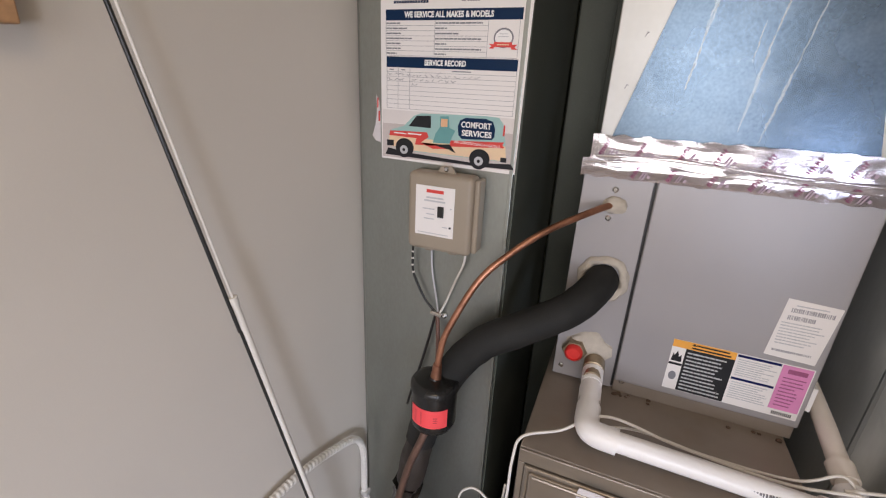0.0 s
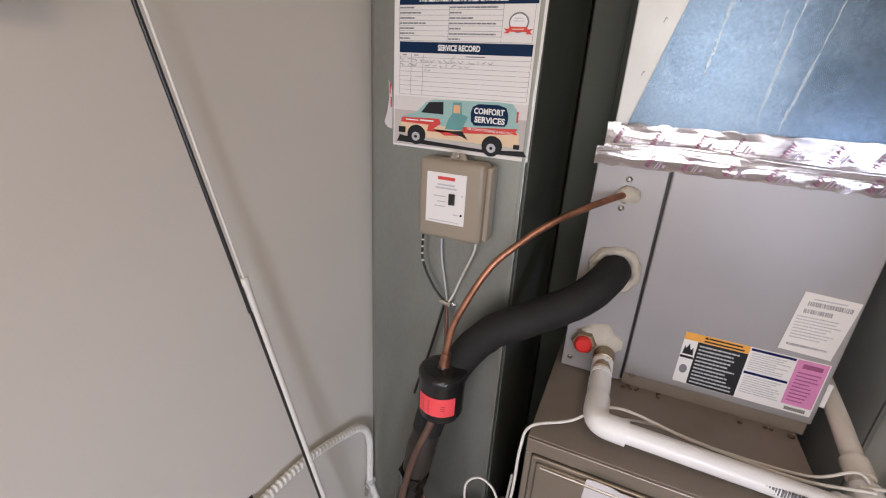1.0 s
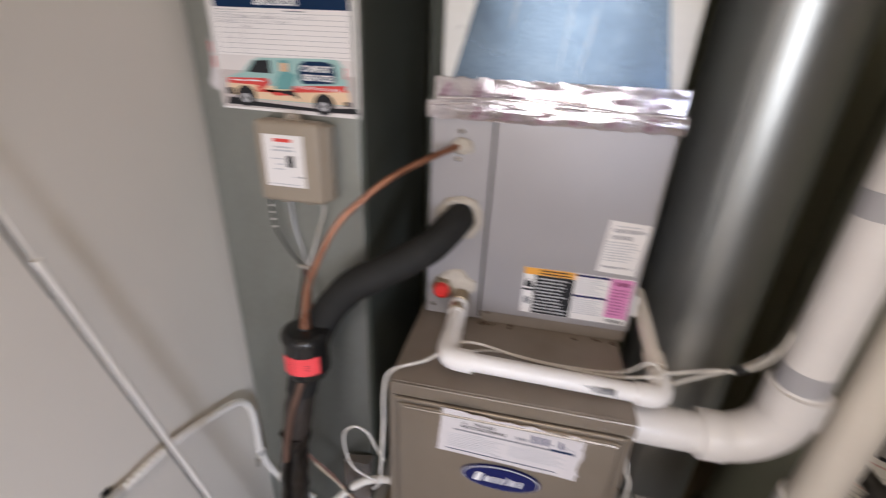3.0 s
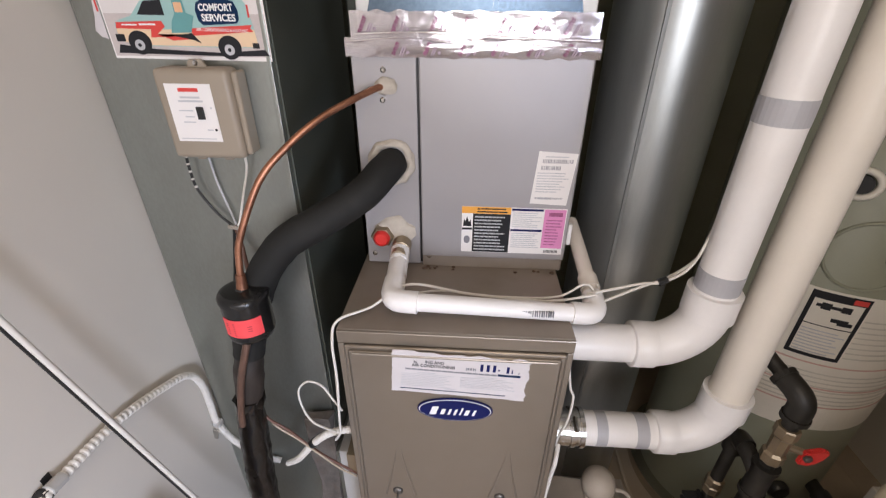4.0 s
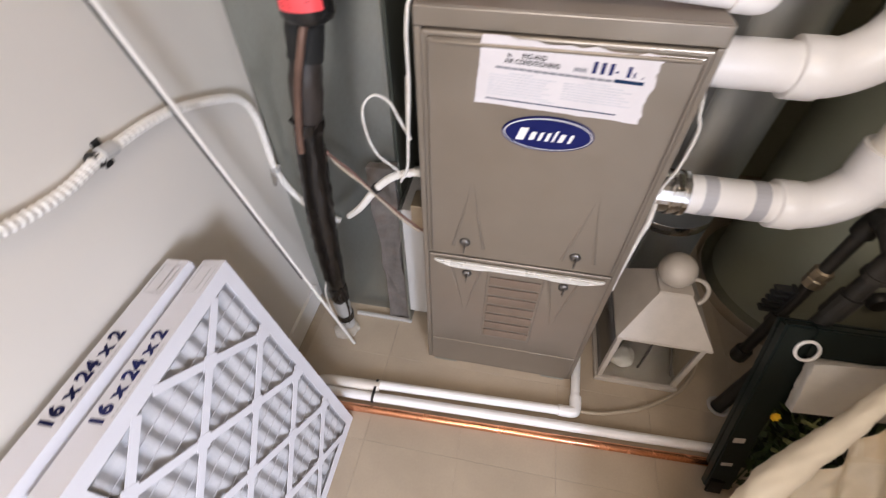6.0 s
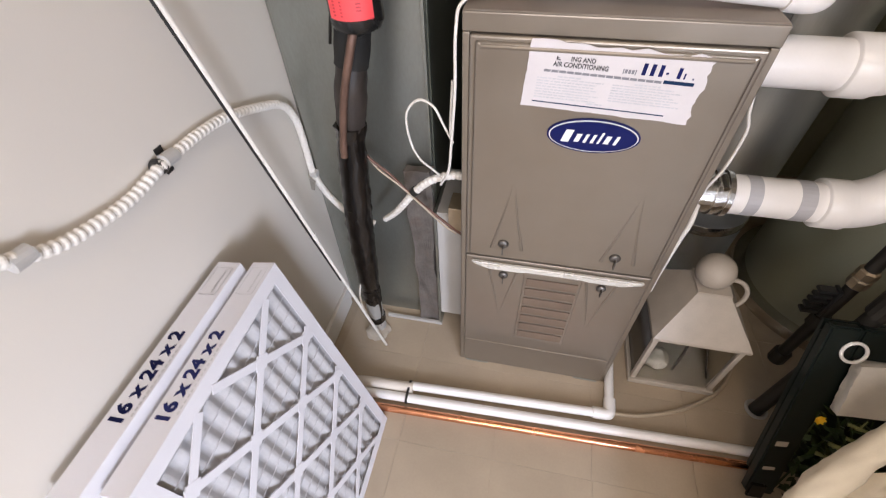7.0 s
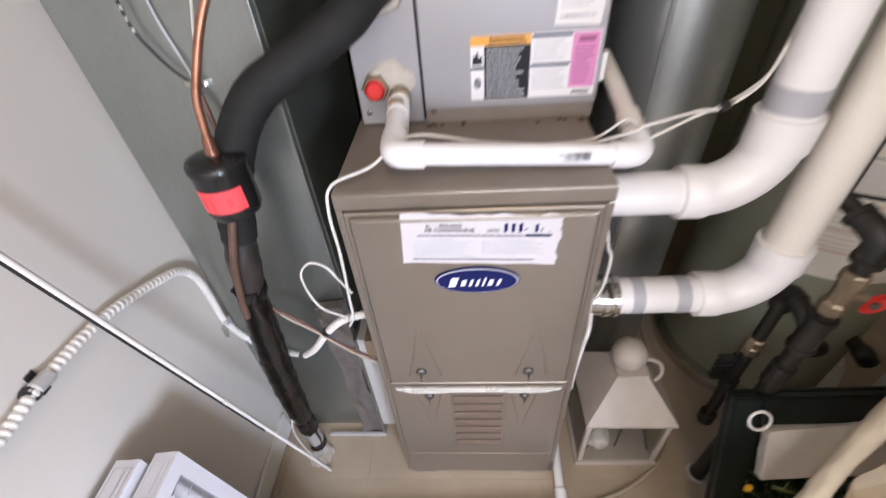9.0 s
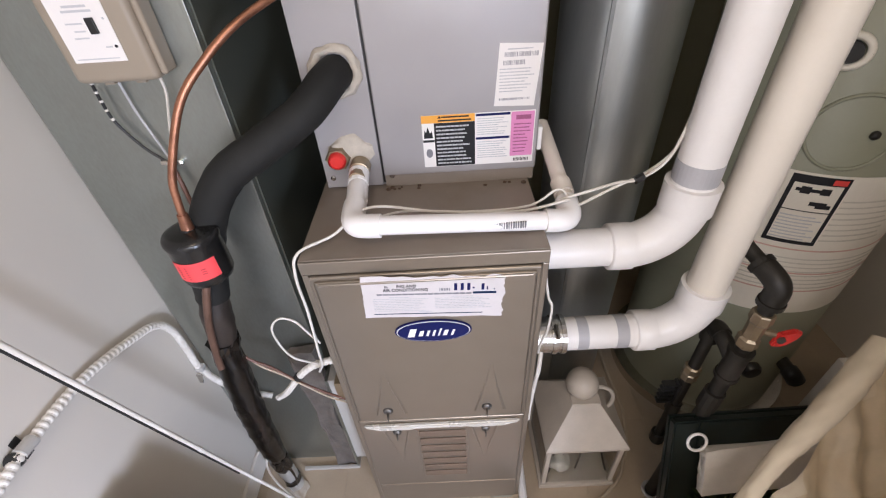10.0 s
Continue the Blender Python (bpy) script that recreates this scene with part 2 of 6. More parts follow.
def cloth_mat():
    """Cream cloth with woven gold blocks."""
    m = mat("cream_cloth", (0.82, 0.70, 0.50), 0.42, var=0.10, scale=30, bump=0.3, fine=600)
    n, l = m.node_tree.nodes, m.node_tree.links
    co, mx, wob = n.new("ShaderNodeTexCoord"), n.new("ShaderNodeMixRGB"), n.new("ShaderNodeTexNoise")
    wob.inputs["Scale"].default_value = 7
    add = n.new("ShaderNodeMixRGB")
    add.blend_type, add.inputs[0].default_value = "ADD", 0.06
    l.new(co.outputs["Object"], wob.inputs["Vector"])
    l.new(co.outputs["Object"], add.inputs[1])
    l.new(wob.outputs["Color"], add.inputs[2])
    br = n.new("ShaderNodeTexBrick")
    br.inputs["Scale"].default_value, br.inputs["Mortar Size"].default_value = 1.0, 0.004
    br.inputs["Brick Width"].default_value, br.inputs["Row Height"].default_value = 0.085, 0.065
    br.inputs["Color1"].default_value, br.inputs["Color2"].default_value = (0.55, 0.36, 0.14, 1), (0.80, 0.75, 0.66, 1)
    br.inputs["Mortar"].default_value = (0.62, 0.50, 0.33, 1)
    l.new(add.outputs[0], br.inputs["Vector"])
    old = n["Principled BSDF"].inputs["Base Color"].links[0].from_socket
    mx.inputs[0].default_value = 0.45
    l.new(old, mx.inputs[1])
    l.new(br.outputs["Color"], mx.inputs[2])
    l.new(mx.outputs[0], n["Principled BSDF"].inputs["Base Color"])
    return m


CLOTH_GOLD = cloth_mat()
CLOTH = mat("cream_cloth_plain", (0.66, 0.57, 0.43), 0.75, var=0.07, scale=20, bump=0.3, fine=600)


def glass_mat():
    m = bpy.data.materials.new("lantern_glass")
    m.use_nodes = True
    b = m.node_tree.nodes["Principled BSDF"]
    b.inputs["Base Color"].default_value = (0.9, 0.9, 0.88, 1)
    b.inputs["Roughness"].default_value = 0.08
    b.inputs["Transmission Weight"].default_value = 1.0
    b.inputs["IOR"].default_value = 1.1
    return m


GLASS = glass_mat()
DARK_GLASS = mat("dark_pane_glass", (0.045, 0.040, 0.036), 0.15, var=0.3, scale=12, bump=0.02)

# ---- builders ----


def finish(name, bm, material, smooth=False):
    me = bpy.data.meshes.new(name)
    bmesh.ops.recalc_face_normals(bm, faces=bm.faces)
    if smooth:
        for e in bm.edges:
            e.smooth = len(e.link_faces) != 2 or e.calc_face_angle(0.0) < radians(48)
    bm.to_mesh(me)
    bm.free()
    me.materials.append(material)
    if smooth:
        for p in me.polygons:
            p.use_smooth = True
    return me


def part(name, bm, material, parent=None, label="", smooth=False):
    """Links a bmesh as one mesh object under a thing or a part."""
    o = new(name, finish(name, bm, material, smooth))
    o.parent = parent
    if label:
        tagged(o, label)
    return o


def thing(name, label, category, group="", at=(0, 0, 0), kind=""):
    o = new(name)
    o.empty_display_size = 0.05
    o.location = at
    bpy.context.view_layer.update()
    return tagged(o, label, category, group, kind)


def box(x0, x1, y0, y1, z0, z1, bevel=0.0, seg=2, bm=None):
    own = bm is None
    bm = bm or bmesh.new()
    vs = bmesh.ops.create_cube(bm, size=1.0)["verts"]
    for v in vs:
        v.co = Vector((x0 + (v.co.x + 0.5) * (x1 - x0), y0 + (v.co.y + 0.5) * (y1 - y0), z0 + (v.co.z + 0.5) * (z1 - z0)))
    if bevel:
        es = list({e for v in vs for e in v.link_edges})
        bmesh.ops.bevel(bm, geom=es, offset=bevel, segments=seg, affect="EDGES", profile=0.5)
    return bm


def prism(poly, a, b, plane="xz", bevel=0.0):
    """A flat outline pushed from a to b along the third axis."""
    bm = bmesh.new()
    put = {"xz": lambda u, v, w: (u, w, v), "yz": lambda u, v, w: (w, u, v), "xy": lambda u, v, w: (u, v, w)}[plane]
    lo, hi = [bm.verts.new(put(u, v, a)) for u, v in poly], [bm.verts.new(put(u, v, b)) for u, v in poly]
    bm.faces.new(lo)
    bm.faces.new(hi[::-1])
    k = len(poly)
    for i in range(k):
        bm.faces.new((lo[i], lo[(i + 1) % k], hi[(i + 1) % k], hi[i]))
    if bevel:
        bmesh.ops.bevel(bm, geom=list(bm.edges), offset=bevel, segments=2, affect="EDGES")
    return bm


def spline(points, per=10):
    """A smooth way through the points (Catmull-Rom)."""
    p = [Vector(q) for q in points]
    p = [2 * p[0] - p[1]] + p + [2 * p[-1] - p[-2]]
    out = []
    for i in range(1, len(p) - 2):
        for s in range(per):
            t = s / per
            a, b, c, d = p[i - 1], p[i], p[i + 1], p[i + 2]
            out.append(0.5 * ((2 * b) + (c - a) * t + (2 * a - 5 * b + 4 * c - d) * t * t + (3 * b - a - 3 * c + d) * t ** 3))
    out.append(p[-2])
    return out


def even(path, step):
    """The same way in even steps."""
    out, left = [path[0]], step
    for a, b in zip(path, path[1:]):
        d = (b - a).length
        while left <= d:
            out.append(a.lerp(b, left / d))
            left += step
        left -= d
    return out


def tube(path, radius, sides=16, bm=None, cap=True, wobble=0.0):
    """A round sweep along a way; radius is a number or a function of 0..1."""
    bm = bm or bmesh.new()
    path = [Vector(q) for q in path]
    k, rings = len(path), []
    up = Vector((0.13, 0.21, 0.97)).normalized()
    for i, q in enumerate(path):
        d = (path[min(i + 1, k - 1)] - path[max(i - 1, 0)]).normalized()
        side = up.cross(d)
        if side.length < 0.05:
            side = Vector((1, 0, 0)).cross(d)
        side.normalize()
        top = d.cross(side).normalized()
        up = top
        r = radius(i / (k - 1)) if callable(radius) else radius
        ring = []
        for s in range(sides):
            a = 2 * math.pi * s / sides
            rr = r * (1 + wobble * noise.noise(q * 40 + Vector((math.cos(a), math.sin(a), 0)) * 2)) if wobble else r
            ring.append(bm.verts.new(q + (side * math.cos(a) + top * math.sin(a)) * rr))
        rings.append(ring)
    for a, b in zip(rings, rings[1:]):
        for s in range(sides):
            bm.faces.new((a[s], a[(s + 1) % sides], b[(s + 1) % sides], b[s]))
    if cap:
        bm.faces.new(rings[0][::-1])
        bm.faces.new(rings[-1])
    return bm


def lathe(profile, centre, axis="z", sides=32, bm=None):
    """Turns a profile of (radius, height) round an axis through centre."""
    bm = bm or bmesh.new()
    c = Vector(centre)
    put = {"z": lambda x, y, h: Vector((x, y, h)), "y": lambda x, y, h: Vector((x, h, y)), "x": lambda x, y, h: Vector((h, x, y))}[axis]
    rings = []
    for r, h in profile:
        r = max(r, 1e-4)
        rings.append([bm.verts.new(c + put(r * math.cos(2 * math.pi * s / sides), r * math.sin(2 * math.pi * s / sides), h)) for s in range(sides)])
    for a, b in zip(rings, rings[1:]):
        for s in range(sides):
            bm.faces.new((a[s], a[(s + 1) % sides], b[(s + 1) % sides], b[s]))
    bm.faces.new(rings[0][::-1])
    bm.faces.new(rings[-1])
    return bm


def bars(rows, y, thick=0.0004):
    """Print as thin bars on a sheet that faces -y: rows of (x0, x1, z0, z1)."""
    bm = bmesh.new()
    for x0, x1, z0, z1 in rows:
        vs = [bm.verts.new(c) for c in ((x0, y, z0), (x1, y, z0), (x1, y, z1), (x0, y, z1))]
        ws = [bm.verts.new((v.co.x, y + thick, v.co.z)) for v in vs]
        bm.faces.new(vs)
        bm.faces.new(ws[::-1])
        for i in range(4):
            bm.faces.new((vs[i], vs[(i + 1) % 4], ws[(i + 1) % 4], ws[i]))
    return bm


def writing(name, body, size, m, material, parent, width=None, bold=0.0):
    """Letters in the built-in font, turned into a mesh that stands at m (centred)."""
    cu = bpy.data.curves.new(name, "FONT")
    cu.body, cu.size, cu.align_x, cu.align_y, cu.extrude, cu.offset = body, size, "CENTER", "CENTER", 0.0002, bold
    cu.resolution_u = 3
    tmp = bpy.data.objects.new(name, cu)
    scene.collection.objects.link(tmp)
    me = bpy.data.meshes.new_from_object(tmp.evaluated_get(bpy.context.evaluated_depsgraph_get()))
    bpy.data.objects.remove(tmp)
    if width:
        xs = [v.co.x for v in me.vertices]
        k = width / (max(xs) - min(xs))
        for v in me.vertices:
            v.co.x *= k
    me.materials.clear()
    me.materials.append(material)
    me.transform(m)
    o = new(name, me)
    o.parent = parent
    return o


def lines_of_print(x0, x1, z_top, z_bot, count, seed=1, fill=0.55, ragged=0.35, words=True):
    """Rows of unreadable print, broken into word-like bars."""
    rnd = random.Random(seed)
    rows, step = [], (z_top - z_bot) / count
    for i in range(count):
        z = z_top - (i + 0.5) * step
        end = x1 - rnd.random() * ragged * (x1 - x0)
        x = x0
        while x < end:
            w = (0.01 + 0.03 * rnd.random()) * (x1 - x0) / 0.25 if words else end - x0
            w = min(w, end - x)
            rows.append((x, x + w, z - step * fill / 2, z + step * fill / 2))
            x += w + 0.012 * (x1 - x0)
    return rows

# ---- the room ----
Z0 = -0.016  # level of the tiles


def structure(name, bm, material, label, category):
    return tagged(part(name, bm, material), label, category, kind="structure")


structure("wall_left", box(-0.55, -0.43, -2.6, 1.3, Z0, 2.45), WALL, "smooth off-white painted plasterboard wall", "wall")
structure("wall_back", box(-0.43, 1.95, 1.18, 1.3, Z0, 2.45), WALL_SHADED, "grey-green back wall, darkened for the shade behind the ducts", "wall")
structure("wall_right", box(1.83, 1.95, -2.6, 1.18, Z0, 2.45), WALL, "pale painted side wall behind the heater", "wall")
# added out of view to block lamp light from the heater side
structure("wall_front", box(0.84, 1.83, -0.92, -0.80, Z0, 2.45), WALL, "unseen added wall that keeps light off heater and furnace", "wall")
# unseen room behind the opening; both windows in its far wall are assumed
rear = box(-0.43, -0.05, -2.60, -2.48, Z0, 2.45)
box(0.85, 1.10, -2.60, -2.48, Z0, 2.45, bm=rear)
box(1.55, 1.83, -2.60, -2.48, Z0, 2.45, bm=rear)
box(1.10, 1.55, -2.60, -2.48, Z0, 0.68, bm=rear)
box(1.10, 1.55, -2.60, -2.48, 1.52, 2.45, bm=rear)
box(-0.05, 0.85, -2.60, -2.48, Z0, 1.18, bm=rear)
box(-0.05, 0.85, -2.60, -2.48, 2.26, 2.45, bm=rear)
structure("wall_rear", rear, WALL, "unseen rear wall with two assumed window openings", "wall")
structure("ceiling", box(-0.55, 1.95, -2.6, 1.3, 2.45, 2.55), CEIL, "plain white ceiling", "ceiling")
floor = structure("floor", box(-0.55, 1.95, -2.6, 1.3, -0.14, Z0 - 0.003), GROUT, "floor of square beige vinyl tiles", "floor")
structure("baseboard", box(-0.43, -0.418, -2.48, 0.14, Z0, 0.072, 0.003), TRIM, "narrow off-white painted baseboard", "baseboard")

# ---- return air duct with the service sheet ----
DY = 0.152
duct = thing("return_air_duct", "tall galvanised sheet-metal return air duct beside the furnace", "duct", at=(-0.26, 0.4, 0))
bm = prism([(-0.4285, DY + 0.040), (-0.424, DY + 0.010), (-0.412, DY), (-0.10, DY), (-0.10, 0.62), (-0.4285, 0.62)], Z0, 2.44, "xy")
duct_body = part("duct_body", bm, GALV)
duct_body.parent = duct
duct_body.matrix_parent_inverse = duct.matrix_world.inverted()


def under(ob, parent):
    ob.parent = parent
    ob.matrix_parent_inverse = parent.matrix_world.inverted()
    return ob


under(part("seam", box(-0.106, -0.0985, DY - 0.002, DY + 0.012, Z0, 2.44, 0.001), GALV, label="folded metal edge seam"), duct)
under(part("side_sheet", box(-0.0985, -0.095, DY + 0.013, 0.62, Z0, 2.44), GALV_SHADED, label="side sheet, darkened for the shade in the gap"), duct)
# riser behind the gap, its shade put into the steel colour
riser = thing("supply_riser", "sheet-metal riser behind the duct, darkened for the shade there", "duct", at=(-0.03, 0.9, 0))
under(part("seam", box(-0.012, -0.006, 0.655, 0.6595, Z0, 2.44, 0.001), GALV_SHADED, label="folded seam"), riser)
under(part("riser_body", box(-0.095, 0.03, 0.66, 1.1, Z0, 2.44, 0.004), GALV_SHADED), riser)

# ---- furnace ----
W, H, D = 0.445, 1.02, 0.72
furnace = thing("furnace", "tall grey-brown gas furnace with two removable front doors", "furnace", at=(W / 2, D / 2, 0))
under(part("cabinet", box(0, W, 0.012, D, Z0, H - 0.004, 0.003), CABINET), furnace)
under(part("top_panel", box(0.0, W, 0.004, D, H - 0.004, H, 0.0015), CABINET_TOP, label="dusty top panel"), furnace)
under(part("top_flange", box(0.0, W, -0.001, 0.0115, H - 0.030, H - 0.001, 0.002), CABINET, label="folded top front flange"), furnace)
for x in (0.0, W - 0.012):
    under(part("corner_post", box(x, x + 0.012, 0.0, 0.0115, Z0, H - 0.031, 0.002), CABINET), furnace)


def crease(x, side, z_tip, z_wide, y):
    """One pressed line of the pointed field round a latch."""
    pts = [(x + side * w, y + 0.0008, z_tip + (z_wide - z_tip) * t) for t, w in ((0.0, 0.0), (0.25, 0.006), (0.5, 0.014), (0.75, 0.024), (1.0, 0.034))]
    return tube(spline(pts, 6), lambda t: 0.0012 + 0.0028 * t, 10)


upper = under(part("upper_door", box(0.0125, W - 0.0125, -0.006, 0.0115, 0.491, H - 0.032, 0.004, 3), CABINET), furnace)
under(part("raised_field", box(0.022, W - 0.022, -0.011, -0.0065, 0.499, H - 0.040, 0.004, 3), CABINET), upper)
under(part("top_bead", tube([(0.03, -0.011, H - 0.046), (W - 0.03, -0.011, H - 0.046)], 0.0035, 10), CABINET, label="pressed bead along the top"), upper)
for x in (0.106, 0.345):
    for s in (-1, 1):
        under(part("pressed_crease", crease(x, s, 0.738, 0.530, -0.0105), CABINET, smooth=True), upper)
for x in (0.098, 0.337):
    k = under(part("door_latch", lathe([(0.012, 0), (0.012, -0.004), (0.009, -0.007), (0.004, -0.008)], (x, -0.0105, 0.546), "y", 16), DARK_STEEL, smooth=True), upper)
    under(part("latch_screw", box(x - 0.0015, x + 0.0015, -0.030, -0.018, 0.527, 0.548, 0.001), DARK_STEEL), k)
lower = under(part("lower_door", box(0.0125, W - 0.0125, -0.004, 0.0115, 0.110, 0.485, 0.004, 3), CABINET), furnace)
under(part("handle_rail", prism([(0.026, 0.476), (W - 0.024, 0.476), (W - 0.030, 0.469), (W - 0.060, 0.466), (W - 0.070, 0.456), (W - 0.145, 0.456), (W - 0.158, 0.466), (0.158, 0.466), (0.145, 0.456), (0.070, 0.456), (0.060, 0.466), (0.034, 0.469)], -0.016, -0.0045, "xz", 0.003), RAIL, label="folded grip along the door top, highlight in its colour"), lower)
for x in (0.104, 0.333):
    for s in (-1, 1):
        under(part("pressed_crease", crease(x, s, 0.240, 0.446, -0.0035), CABINET, smooth=True), lower)
for x in (0.106, 0.335):
    k = under(part("door_latch", lathe([(0.011, 0), (0.011, -0.004), (0.008, -0.007), (0.004, -0.008)], (x, -0.0045, 0.432), "y", 16), DARK_STEEL, smooth=True), lower)
    under(part("latch_screw", box(x - 0.0015, x + 0.0015, -0.022, -0.012, 0.415, 0.435, 0.001), DARK_STEEL), k)
louvre = under(part("louvre_panel", box(0.155, 0.290, -0.007, -0.0035, 0.165, 0.452, 0.002), CABINET, label="louvred field with darker brown slats"), lower)
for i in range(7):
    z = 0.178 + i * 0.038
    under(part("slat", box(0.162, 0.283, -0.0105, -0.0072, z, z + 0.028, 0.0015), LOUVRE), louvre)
under(part("base_strip", box(0.0125, W - 0.0125, -0.0035, 0.0115, Z0 + 0.003, 0.1085, 0.003), CABINET), furnace)
for x in (0.02, W - 0.09):
    under(part("shim", box(x, x + 0.07, -0.006, 0.02, Z0, Z0 + 0.0029, 0.0005), GALV, label="thin metal shim"), furnace)

# emblem: plain shapes in place of the maker's mark
def oval(cx, cz, rx, rz, y0, y1, n=40):
    return prism([(cx + rx * math.cos(2 * math.pi * i / n), cz + rz * math.sin(2 * math.pi * i / n)) for i in range(n)], y0, y1, "xz")


EX, EZ = 0.2275, 0.8365
emblem = under(part("emblem", oval(EX, EZ, 0.0765, 0.0325, -0.0140, -0.0112), BLUE_INK, label="blue oval badge with a silver rim"), furnace)
under(part("emblem_rim", oval(EX, EZ, 0.0735, 0.0298, -0.0148, -0.0141), SILVER, label="silver rim line"), emblem)
under(part("emblem_field", oval(EX, EZ, 0.0712, 0.0277, -0.0160, -0.0149), BLUE_INK), emblem)
# plain white slanted dashes in place of the word
for dx, dw, dz, dh in ((-0.048, 0.0130, -0.0010, 0.0115), (-0.030, 0.0080, -0.0035, 0.0075), (-0.0165, 0.0050, -0.0035, 0.0080), (-0.0045, 0.0050, -0.0035, 0.0080), (0.0070, 0.0036, -0.0010, 0.0105), (0.0185, 0.0080, -0.0035, 0.0075), (0.0330, 0.0050, -0.0035, 0.0080)):
    cx, cz, q = EX + 0.006 + dx, EZ + dz, 0.3 * dh
    quad = [(cx - dw / 2 - q, cz - dh), (cx + dw / 2 - q, cz - dh), (cx + dw / 2 + q, cz + dh), (cx - dw / 2 + q, cz + dh)]
    under(part("white_dash", prism(quad, -0.0168, -0.0161, "xz"), WHITE_INK), emblem)
# torn contractor's label
rnd = random.Random(5)
tl, tr, br, bl = (0.107, 0.988), (0.366, 0.978), (0.362, 0.871), (0.101, 0.883)
edge = []
for (a, b) in ((tl, tr), (tr, br), (br, bl), (bl, tl)):
    for i in range(14):
        t = i / 14
        j = 0.0035 if a in (tl, tr) else 0.001
        edge.append((a[0] + (b[0] - a[0]) * t + rnd.uniform(-j, j), a[1] + (b[1] - a[1]) * t + rnd.uniform(-j, j)))
sticker = under(part("contractor_label", prism(edge, -0.0125, -0.0113, "xz"), PAPER_WORN, label="torn white paper label with worn print"), furnace)
Y1 = -0.0130


def on_label(u, v):
    """A place on the tilted label: u across, v down."""
    a = (tl[0] + (tr[0] - tl[0]) * u, tl[1] + (tr[1] - tl[1]) * u)
    b = (bl[0] + (br[0] - bl[0]) * u, bl[1] + (br[1] - bl[1]) * u)
    return a[0] + (b[0] - a[0]) * v, a[1] + (b[1] - a[1]) * v


def label_bars(rows, y=Y1):
    """Print on the label: rows of (u0, u1, v0, v1), as thin tilted bars."""
    bm = bmesh.new()
    for u0, u1, v0, v1 in rows:
        q = [on_label(*c) for c in ((u0, v1), (u1, v1), (u1, v0), (u0, v0))]
        f, g = [bm.verts.new((x, y, z)) for x, z in q], [bm.verts.new((x, y + 0.0004, z)) for x, z in q]
        bm.faces.new(f)
        bm.faces.new(g[::-1])
        for k in range(4):
            bm.faces.new((f[k], f[(k + 1) % 4], g[(k + 1) % 4], g[k]))
    return bm


def label_lines(u0, u1, v0, v1, count, seed):
    r, out = random.Random(seed), []
    for i in range(count):
        v = v0 + (v1 - v0) * i / count
        u, end = u0 + (0.0 if i else 0.3 * (u1 - u0)), u1 - r.random() * 0.2 * (u1 - u0) - (0.0 if i else 0.3 * (u1 - u0))
        while u < end:
            w = min(r.uniform(0.012, 0.045), end - u)
            out.append((u, u + w, v, v + (0.016 if i else 0.022)))
            u += w + 0.006
    return out


TILT = Matrix.Rotation(radians(2.3), 4, "Y") @ Matrix.Rotation(radians(90), 4, "X")
lx, lz = on_label(0.305, 0.305)
under(writing("lettering", "AIR CONDITIONING", 0.0105, Matrix.Translation((lx, Y1, lz)) @ TILT, INK_BLACK, None, 0.082, 0.0002), sticker)
ux, uz = on_label(0.312, 0.215)
under(writing("lettering", "ING AND", 0.0100, Matrix.Translation((ux, Y1, uz)) @ TILT, INK_BLACK, None, 0.036, 0.0002), sticker)
under(part("print", label_bars([(0.160, 0.166, 0.19, 0.245), (0.166, 0.184, 0.232, 0.245), (0.166, 0.180, 0.21, 0.218)]), INK_BLACK), sticker)
under(part("print", label_bars([(0.543, 0.549, 0.275, 0.345), (0.554, 0.568, 0.28, 0.335), (0.573, 0.587, 0.28, 0.335), (0.592, 0.606, 0.28, 0.335), (0.611, 0.617, 0.275, 0.345)]), INK), sticker)
under(part("number_bars", label_bars([(0.646, 0.668, 0.170, 0.335), (0.692, 0.714, 0.170, 0.335), (0.738, 0.760, 0.170, 0.335), (0.776, 0.790, 0.265, 0.295), (0.838, 0.858, 0.185, 0.335), (0.875, 0.884, 0.255, 0.335), (0.925, 0.932, 0.31, 0.335)]), BLUE_INK), sticker)
under(part("ruling", label_bars([(0.78, 0.945, 0.375, 0.425), (0.60, 0.785, 0.052, 0.066), (0.065, 0.855, 0.895, 0.912)]), NAVY), sticker)
under(part("ruling", label_bars([(0.10 + 0.045 * k, 0.14 + 0.045 * k, 0.392, 0.428) for k in range(15)]), INK), sticker)
under(part("small_print", label_bars(label_lines(0.07, 0.465, 0.475, 0.86, 9, 3) + label_lines(0.51, 0.92, 0.475, 0.80, 8, 4) + label_lines(0.28, 0.66, 0.845, 0.87, 1, 6)), INK_LIGHT), sticker)

# ---- coil cabinet on the furnace ----
CY = 0.238
coil = thing("coil_cabinet", "grey cooling coil cabinet standing on the furnace", "coil cabinet", at=(0.235, 0.5, H))
under(part("case", box(0.014, 0.457, CY + 0.012, 0.74, H, 1.478, 0.003), COIL), coil)
under(part("side_panel", box(0.014, 0.1345, CY + 0.001, CY + 0.0115, H + 0.006, 1.474, 0.0015), COIL), coil)
under(part("front_panel", box(0.1395, 0.457, CY - 0.004, CY + 0.0115, H + 0.030, 1.474, 0.003), COIL), coil)
# black strip stands in for the shade inside the panel gap
under(part("gap_seal", box(0.1346, 0.1394, CY + 0.004, CY + 0.0118, H + 0.01, 1.474), BLACK_PLASTIC, label="black strip for the shade in the gap between the panels"), coil)
